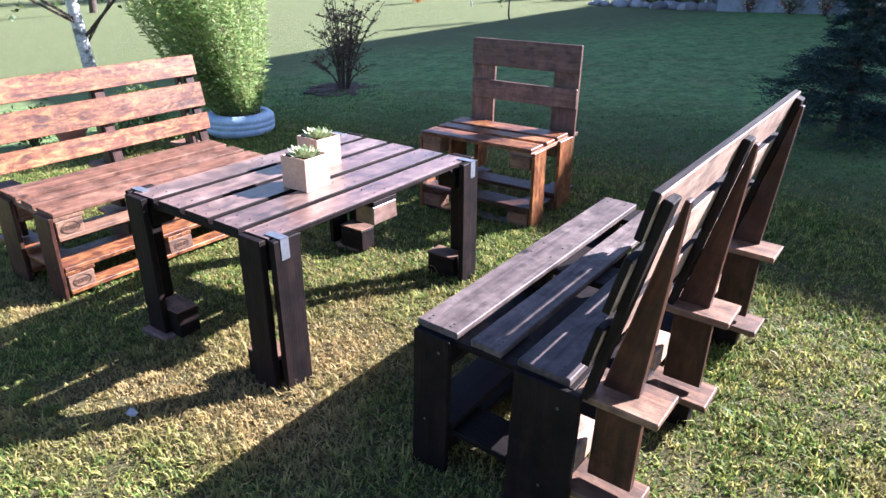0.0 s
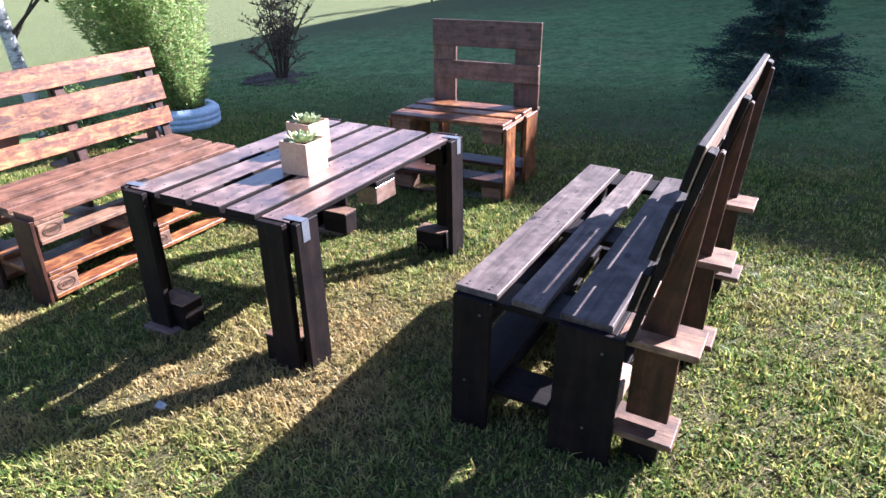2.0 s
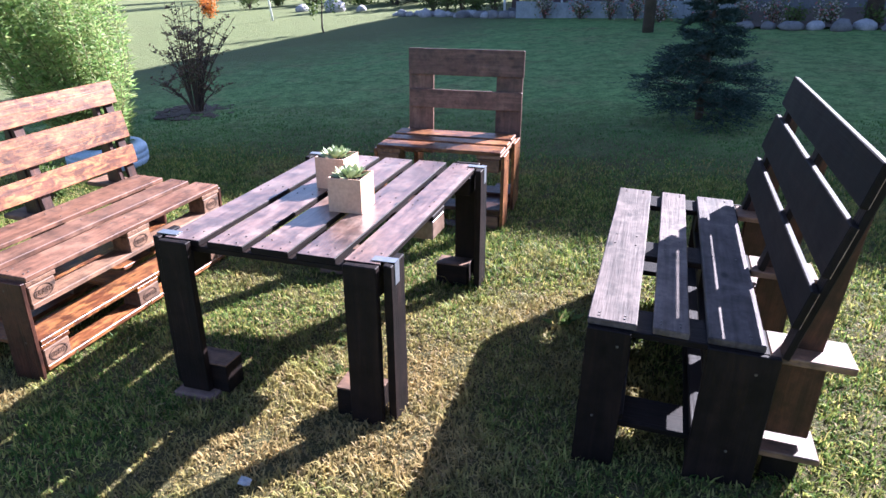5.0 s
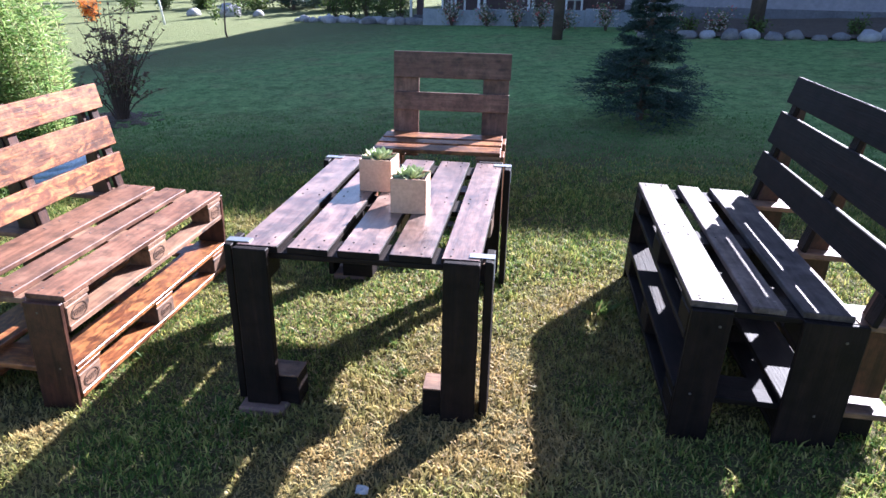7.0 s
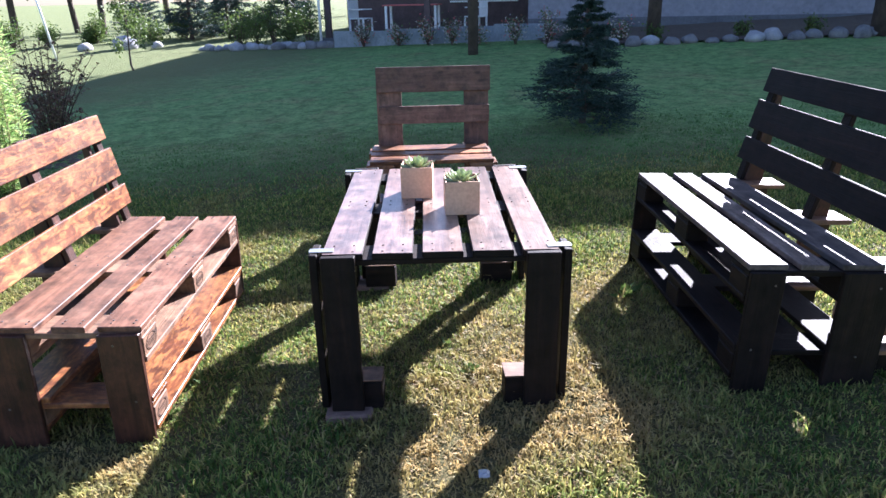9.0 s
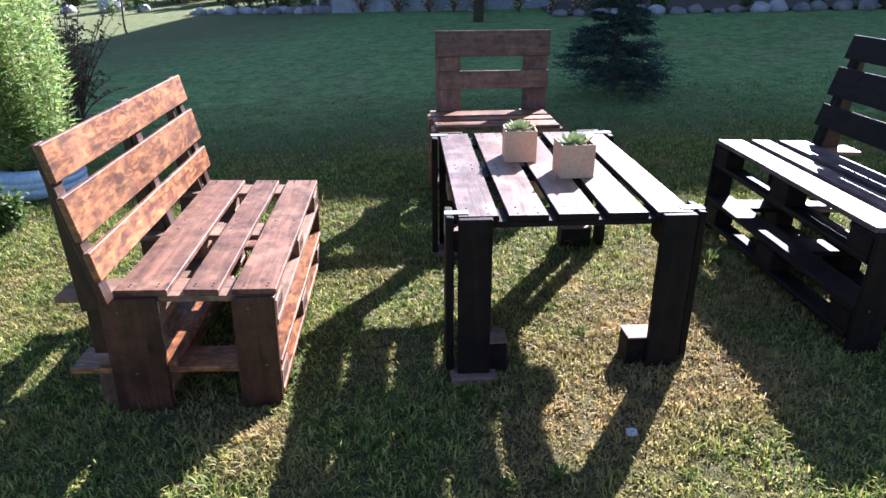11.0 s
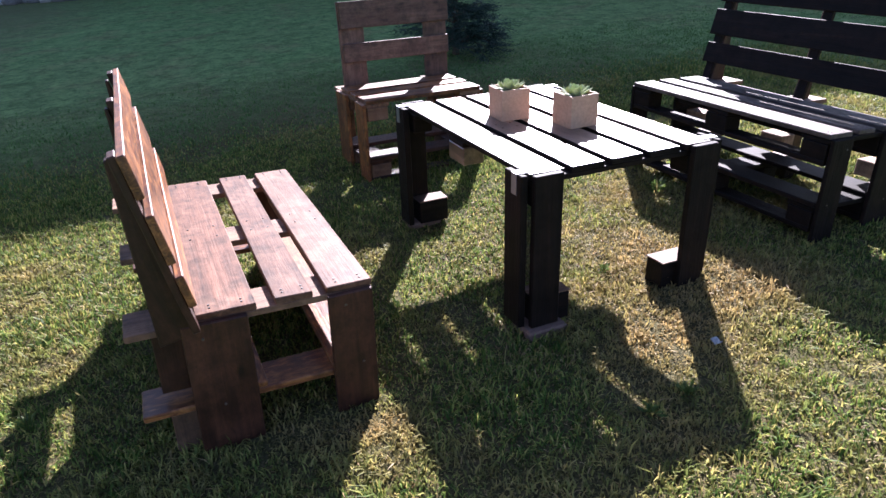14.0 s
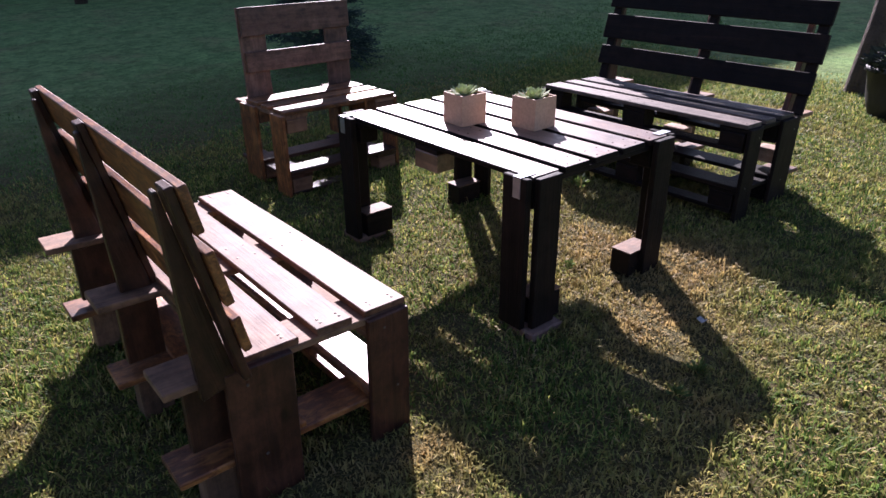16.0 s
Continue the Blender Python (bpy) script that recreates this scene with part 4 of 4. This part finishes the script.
for i in range(26):
    f = i / 25
    x = 0.4 + 8.5 * f
    y = 12.55 - 0.24 * (x - 0.4) + rng.uniform(-0.12, 0.12)
    make_rock("edging_stone", x, y, rng.uniform(0.11, 0.21), i, M_STONE if rng.random() < 0.8 else M_PALE, "rounded grey field stone edging a bed", "bed edging stones")
for i in range(22):
    f = i / 21
    x = -7.7 + 3.4 * f
    y = 16.9 - 1.5 * f ** 1.2 + rng.uniform(-0.15, 0.15)
    make_rock("edging_stone", x, y, rng.uniform(0.10, 0.2), 40 + i, M_PALE if rng.random() < 0.5 else M_STONE, "pale field stone edging a flower bed", "flower bed stones")
for i, (x, y, s) in enumerate(((-10.4, 18.8, 0.36), (-11.7, 19.2, 0.24), (-9.5, 18.7, 0.18))):
    make_rock("white_boulder", x, y, s, 80 + i, M_PALE, "whitewashed boulder on the lawn", "white boulders")

def make_bed():
    """Dark soil between the edging stones and the house wall."""
    xs = np.linspace(0.3, 9.2, 28)
    verts, faces = [], []
    for i, x in enumerate(xs):
        y0, y1 = 12.6 - 0.24 * (x - 0.4), 16.75 - 0.144 * (x + 7.2)
        for j in range(8):
            y = y0 + (y1 - y0) * j / 7
            verts.append((x, y, ground_z(x, y) + 0.035 + 0.03 * noise.noise((x * 2.1, y * 2.1, 7))))
    for i in range(len(xs) - 1):
        for j in range(7):
            k = i * 8 + j
            faces.append((k, k + 8, k + 9, k + 1))
    me = bpy.data.meshes.new("garden_bed")
    me.from_pydata(verts, [], faces)
    me.materials.append(M_EARTH)
    tagged(new("garden_bed", me), "dark soil bed along the house wall", "flower bed", kind="structure")


make_bed()
for i in range(4):
    b = part("bed_board", box_bm(-0.62, 0.62, -0.03, 0.03, -0.15, 0.34, 0.008), M_BED)
    b.matrix_world = Matrix.Translation((-3.6 + 1.2 * i, 15.3 - 0.30 * i, ground_z(-3.6 + 1.2 * i, 15.3 - 0.30 * i))) @ Matrix.Rotation(-0.25, 4, 'Z')
    tagged(b, "pale blue-grey panel edging a raised flower bed", "bed edging", "raised bed panels")


def make_bush(name, x, y, s, h, label, seed, material, count=900, leaf_size=0.06, group=""):
    t = thing(name, Matrix.Translation((x, y, ground_z(x, y))), label, "shrub", group)
    r2 = random.Random(seed)
    bm, lv = bmesh.new(), Leaves()
    for i in range(14):
        a = r2.uniform(0, math.tau)
        e = Vector((math.cos(a) * s * r2.uniform(0.2, 0.9), math.sin(a) * s * r2.uniform(0.2, 0.9), h * r2.uniform(0.5, 1.0)))
        tube(bm, [Vector((0, 0, -0.03)), e * 0.5 + Vector((0, 0, 0.05)), e], [0.012, 0.008, 0.003], 4)
        for k in range(count // 14):
            p = e * r2.uniform(0.3, 1.05) + Vector((r2.gauss(0, 1), r2.gauss(0, 1), r2.gauss(0, 1))) * s * 0.2
            p.z = max(0.02, p.z)
            lv.add(p, (r2.uniform(-1, 1), r2.uniform(-1, 1), r2.uniform(-0.5, 1)), leaf_size * r2.uniform(0.7, 1.4), leaf_size * r2.uniform(0.3, 0.6), r2)
    tagged(part("stemwork", bm, M_TWIG, t), kind="stuff")
    lv.mesh("foliage", material, t)


for i, (x, y, r, h) in enumerate(((-5.55, 2.95, 0.20, 0.34), (-5.05, 3.15, 0.16, 0.26), (-6.5, 3.75, 0.26, 0.42), (-6.75, 2.7, 0.22, 0.36))):
    make_bush("bedding_plant", x, y, r, h, "low green leafy plant beside the birch", 300 + i, M_TREE, 700, 0.05, "plants by the birch")


def make_clay_pot(x, y):
    t = thing("clay_pot", Matrix.Translation((x, y, ground_z(x, y) - 0.005)), "small terracotta flower pot standing by the birch", "flower pot")
    bm, rows = bmesh.new(), []
    for r, z in ((0.085, 0.0), (0.125, 0.17), (0.14, 0.172), (0.145, 0.21), (0.128, 0.212), (0.115, 0.18)):
        rows.append([bm.verts.new((r * math.cos(a), r * math.sin(a), z)) for a in np.linspace(0, math.tau, 24, endpoint=False)])
    for a, b in zip(rows, rows[1:]):
        for i in range(24):
            bm.faces.new((a[i], a[(i + 1) % 24], b[(i + 1) % 24], b[i]))
    bm.faces.new(rows[0][::-1])
    part("pot", bm, M_CLAY, t)
    bm = bmesh.new()
    bmesh.ops.create_circle(bm, cap_ends=True, segments=20, radius=0.118, matrix=Matrix.Translation((0, 0, 0.185)))
    part("soil", bm, M_SOIL, t)


make_clay_pot(-6.25, 2.82)
for i in range(6):
    make_bush("border_plant", 1.0 + 1.3 * i + rng.uniform(-0.3, 0.3), 12.9 - 0.3 * i, 0.22, rng.uniform(0.25, 0.4), "low dark plant behind the edging stones", 330 + i, M_TREE, 360, 0.06, "border plants")
make_bush("orange_bush", -14.0, 17.7, 0.33, 0.6, "bright orange flowering bush on the lawn", 5, M_ORANGE, 900, 0.07)
for i in range(9):
    make_bush("flower_plant", -3.4 + 0.62 * i + rng.uniform(-0.15, 0.15), 15.2 - 0.30 * i, 0.3, rng.uniform(0.4, 0.7), "flowering plant in the raised bed", 100 + i, M_FLOWER, 420, 0.06, "bed flowers")
for i in range(5):
    make_bush("leafy_bush", -6.9 + 0.5 * i, 17.6 - 0.35 * i, 0.45, rng.uniform(0.5, 1.2), "dark green bush in the stone-edged bed", 130 + i, M_TREE, 800, 0.07, "bed bushes")
for i, (x, y, hh) in enumerate(((-9.2, 20.8, 2.4), (-7.9, 20.2, 1.9), (-8.4, 22.6, 2.8), (-12.0, 24.0, 2.6), (-6.4, 21.5, 2.6))):
    make_spruce("young_conifer", x, y, hh, hh * 0.36, "young conifer at the edge of the garden", 200 + i, 1.0, "young conifers", 1.7)


for i in range(12):
    make_bush("leafy_bush", -14.5 + 0.75 * i + rng.uniform(-0.3, 0.3), 20.6 + rng.uniform(-0.5, 1.6), rng.uniform(0.4, 0.7), rng.uniform(0.4, 1.0), "green bush among the conifers", 160 + i, M_TREE, 900, 0.09, "far bushes")


def make_pole(x, y, h, r, mat, name, label, lean=(0, 0)):
    bm = bmesh.new()
    tube(bm, [(0, 0, -0.1), (lean[0] * 0.5, lean[1] * 0.5, h / 2), (lean[0], lean[1], h)], [r, r * 0.96, r * 0.9], 10)
    for f in bm.faces:
        f.smooth = True
    bmesh.ops.holes_fill(bm, edges=[e for e in bm.edges if e.is_boundary])
    ob = part(name, bm, mat)
    ob.matrix_world = Matrix.Translation((x, y, ground_z(x, y)))
    return tagged(ob, label, "post")


make_pole(-11.2, 16.6, 2.0, 0.028, M_WHITE, "garden_stake", "thin pale stake standing on the lawn", (-0.28, 0))
make_pole(-4.55, 15.8, 2.2, 0.03, M_WHITE, "garden_stake", "thin pale stake beside the flower bed")
# tree trunks, put in as bare poles without their crowns
make_pole(-1.2, 12.4, 3.0, 0.10, M_TRUNK, "wooden_post", "dark bare tree trunk at the lawn's edge")
make_pole(2.3, 12.7, 3.0, 0.13, M_TRUNK, "wooden_post", "dark bare tree trunk at the lawn's edge")
make_pole(6.0, 11.3, 3.2, 0.3, M_TRUNK, "wooden_post", "thick dark trunk at the lawn's edge")

# dark pot and small things on the lawn
def make_pot(x, y):
    t = thing("flower_pot", Matrix.Translation((x, y, ground_z(x, y) - 0.02)), "large dark planter with a dark leafy plant beside the tree", "planter")
    bm = bmesh.new()
    rows = []
    for r, z in ((0.19, 0.0), (0.24, 0.16), (0.265, 0.34), (0.285, 0.345), (0.285, 0.38), (0.25, 0.38), (0.24, 0.33)):
        rows.append([bm.verts.new((r * math.cos(a), r * math.sin(a), z)) for a in np.linspace(0, math.tau, 28, endpoint=False)])
    for a, b in zip(rows, rows[1:]):
        for i in range(28):
            bm.faces.new((a[i], a[(i + 1) % 28], b[(i + 1) % 28], b[i]))
    bm.faces.new(rows[0][::-1]), bm.faces.new(rows[-1])
    for f in bm.faces:
        f.smooth = len(f.verts) == 4
    part("pot", bm, M_BLACK, t)
    r2, lv = random.Random(6), Leaves()
    for i in range(500):
        a, r = r2.uniform(0, math.tau), 0.27 * math.sqrt(r2.random())
        p = Vector((math.cos(a) * r, math.sin(a) * r, 0.34 + 0.26 * (1 - (r / 0.3) ** 2) * r2.random()))
        lv.add(p, (math.cos(a), math.sin(a), r2.uniform(0, 1.2)), r2.uniform(0.05, 0.1), r2.uniform(0.02, 0.035), r2)
    lv.mesh("foliage", M_DUSK, t)


make_pot(1.50, 1.38)


def make_weed(x, y, s, seed):
    t = thing("weed", Matrix.Translation((x, y, ground_z(x, y))), "small leafy weed growing in the lawn", "weed", "weeds")
    r2, lv = random.Random(seed), Leaves()
    for i in range(34):
        a = r2.uniform(0, math.tau)
        e = r2.uniform(0.2, 1.3)
        d = Vector((math.cos(a) * math.cos(e), math.sin(a) * math.cos(e), math.sin(e)))
        lv.add(d * r2.uniform(0.0, 0.4) * s, d, s * r2.uniform(0.4, 0.8), s * r2.uniform(0.14, 0.24), r2, 0.3)
    lv.mesh("foliage", M_TREE, t)


make_weed(-1.14, 2.12, 0.10, 1)
for i in range(14):
    r2 = random.Random(60 + i)
    make_weed(r2.uniform(-4.6, 0.8), r2.uniform(-0.2, 2.9), r2.uniform(0.04, 0.06), i)
bm = bmesh.new()
g = [[bm.verts.new((0.012 * i - 0.024, 0.011 * j - 0.016, 0.008 * noise.noise((i * 0.9, j * 0.9, 3)))) for j in range(4)] for i in range(5)]
for i in range(4):
    for j in range(3):
        bm.faces.new((g[i][j], g[i + 1][j], g[i + 1][j + 1], g[i][j + 1]))
ex = bmesh.ops.extrude_face_region(bm, geom=list(bm.faces))
bmesh.ops.translate(bm, verts=[v for v in ex["geom"] if isinstance(v, bmesh.types.BMVert)], vec=(0, 0, 0.0015))
scrap = part("paper_scrap", bm, M_PALE)
scrap.matrix_world = Matrix.Translation((-1.93, 0.865, ground_z(-1.93, 0.865) + 0.028)) @ Matrix.Rotation(0.35, 4, 'X') @ Matrix.Diagonal((0.75, 0.8, 2.2, 1))
tagged(scrap, "crumpled white scrap of paper lying in the grass", "litter")

# porch furniture
def make_garden_chair(m):
    t = thing("garden_chair", m, "white plastic garden chair on the porch", "chair", "porch chairs")
    part("seat", box_bm(-0.22, 0.22, -0.22, 0.22, 0.40, 0.43, 0.008), M_WHITE, t)
    part("backrest", box_bm(-0.22, 0.22, 0.20, 0.23, 0.43, 0.86, 0.008), M_WHITE, t)
    for x in (-0.2, 0.2):
        for y in (-0.2, 0.2):
            part("leg", box_bm(x - 0.02, x + 0.02, y - 0.02, y + 0.02, 0.0, 0.40, 0.004), M_WHITE, t)
        part("armrest", box_bm(x - 0.025, x + 0.025, -0.2, 0.2, 0.62, 0.645, 0.005), M_WHITE, t)


make_garden_chair(HOUSE @ tilted(3.4, 0.8, 0.05, 70))
make_garden_chair(HOUSE @ tilted(6.3, 0.9, 0.05, -60))
pt = thing("porch_table", HOUSE @ tilted(4.7, 1.0, 0.05, 0), "porch table covered with a red cloth", "table")
part("tabletop", box_bm(-0.7, 0.7, -0.4, 0.4, 0.70, 0.73, 0.005), M_PINK, pt, "red cloth on the table top")
for x in (-0.62, 0.62):
    for y in (-0.33, 0.33):
        part("leg", box_bm(x - 0.03, x + 0.03, y - 0.03, y + 0.03, 0.0, 0.70, 0.004), M_WHITE, pt)
for i, x in enumerate((5.9, 6.9)):
    w = thing("window_%d" % (i + 1), HOUSE @ tilted(x, 2.6, 1.35, 0), "white-framed window in the porch wall", "window", kind="structure")
    part("pane", box_bm(-0.36, 0.36, -0.02, -0.01, -0.5, 0.5), M_STEEL, w)
    for a, b, c, d in ((-0.42, -0.36, -0.56, 0.56), (0.36, 0.42, -0.56, 0.56), (-0.36, 0.36, 0.5, 0.56), (-0.36, 0.36, -0.56, -0.5), (-0.02, 0.02, -0.5, 0.5)):
        part("frame_bar", box_bm(a, b, -0.05, -0.003, c, d, 0.004), M_WHITE, w)

# distant trees close the garden all round
far = make_tree("garden_tree", -22, 34, 8.5, 2.8, "leafy deciduous tree at the edge of the field", 301, M_TRUNK, 0.16, 0.26, 2600, (0, 0), 0.25, None, "garden trees")
far2 = make_tree("garden_tree", -16, 30, 7.0, 2.2, "leafy deciduous tree at the edge of the field", 302, M_TRUNK, 0.13, 0.22, 2200, (0.3, 0), 0.3, None, "garden trees")
rng = random.Random(9)
for i in range(22):
    a = math.tau * i / 22 + rng.uniform(-0.08, 0.08)
    r = rng.uniform(38, 58)
    x, y = -2 + r * math.cos(a), 4 + r * math.sin(a)
    if 0.1 < math.atan2(y - 4, x + 2) < 1.9 and y > 8:
        continue
    copy_thing(far if i % 2 else far2, Matrix.Translation((x, y, ground_z(x, y))) @ Matrix.Rotation(rng.uniform(0, 6), 4, 'Z') @ Matrix.Diagonal((1, 1, rng.uniform(0.9, 1.3), 1)))
for i, (x, y) in enumerate(((-8.5, 38.0), (-13.0, 41.0), (-4.5, 37.0), (-19.5, 35.0), (-29.0, 24.0), (-27.0, 14.0))):
    copy_thing(far2 if i % 2 else far, Matrix.Translation((x, y, ground_z(x, y))) @ Matrix.Rotation(i * 1.3, 4, 'Z'))

# ---- grass blades, nearest last ----
def thin(px, py):
    """Where the lawn is worn the blades stand apart: under the table, and in scattered spots."""
    rng2 = np.random.default_rng(4)
    wave = np.sin(px * 3.1 + 2.0 * np.sin(py * 2.3)) * np.sin(py * 3.7 + 1.7 * np.sin(px * 2.9 + 1.0)) + 0.6 * np.sin(px * 11.3 + 3 * np.sin(py * 7.1)) * np.sin(py * 12.7 + px * 4)
    worn = np.clip((wave - 0.15) * 0.6, 0, 0.14)
    table = np.exp(-(((px + 1.9) / 0.8) ** 2 + ((py - 1.7) / 0.75) ** 2))
    edge = np.clip(np.minimum(np.minimum(px + 6.4, 2.7 - px), np.minimum(py + 1.2, 4.8 - py)) / 1.0, 0, 1)
    return rng2.random(len(px)) * edge > np.clip(worn + 0.30 * table, 0.02, 0.85) * edge + (1 - edge) * rng2.random(len(px))


def fringe(px, py):
    edge = np.clip(np.minimum(np.minimum(px + 9.0, 5.0 - px), np.minimum((py - 3.6) * 2.6, 6.6 - py)) / 1.9, 0, 1)
    return np.random.default_rng(8).random(len(px)) < edge



def bare(px, py):
    """Straw lies thickest under and beside the table."""
    rng2 = np.random.default_rng(14)
    near = np.exp(-(((px + 1.75) / 0.85) ** 2 + ((py - 1.55) / 0.95) ** 2))
    spots = np.clip(np.sin(px * 3.1 + 2.0 * np.sin(py * 2.3)) * np.sin(py * 3.7 + 1.7 * np.sin(px * 2.9 + 1.0)), 0, 1)
    return rng2.random(len(px)) < np.clip(0.90 * near + 0.45 * spots, 0.13, 1.0)


blades("dry_straw", 230000, (-5.2, 2.0, -0.8, 3.4), 0.026, 0.0052, M_STRAW, "dry straw lying in the worn lawn", 6, bare, 1.15)
blades("grass", 660000, (-6.4, 2.7, -1.2, 4.8), 0.039, 0.0060, M_GRASS, "short lawn grass with dry yellow tufts", 1, thin, 0.8)
blades("grass", 110000, (-9.0, 5.0, 3.6, 6.6), 0.026, 0.009, M_GRASS_FAR, "short lawn grass in the shade", 2, fringe)
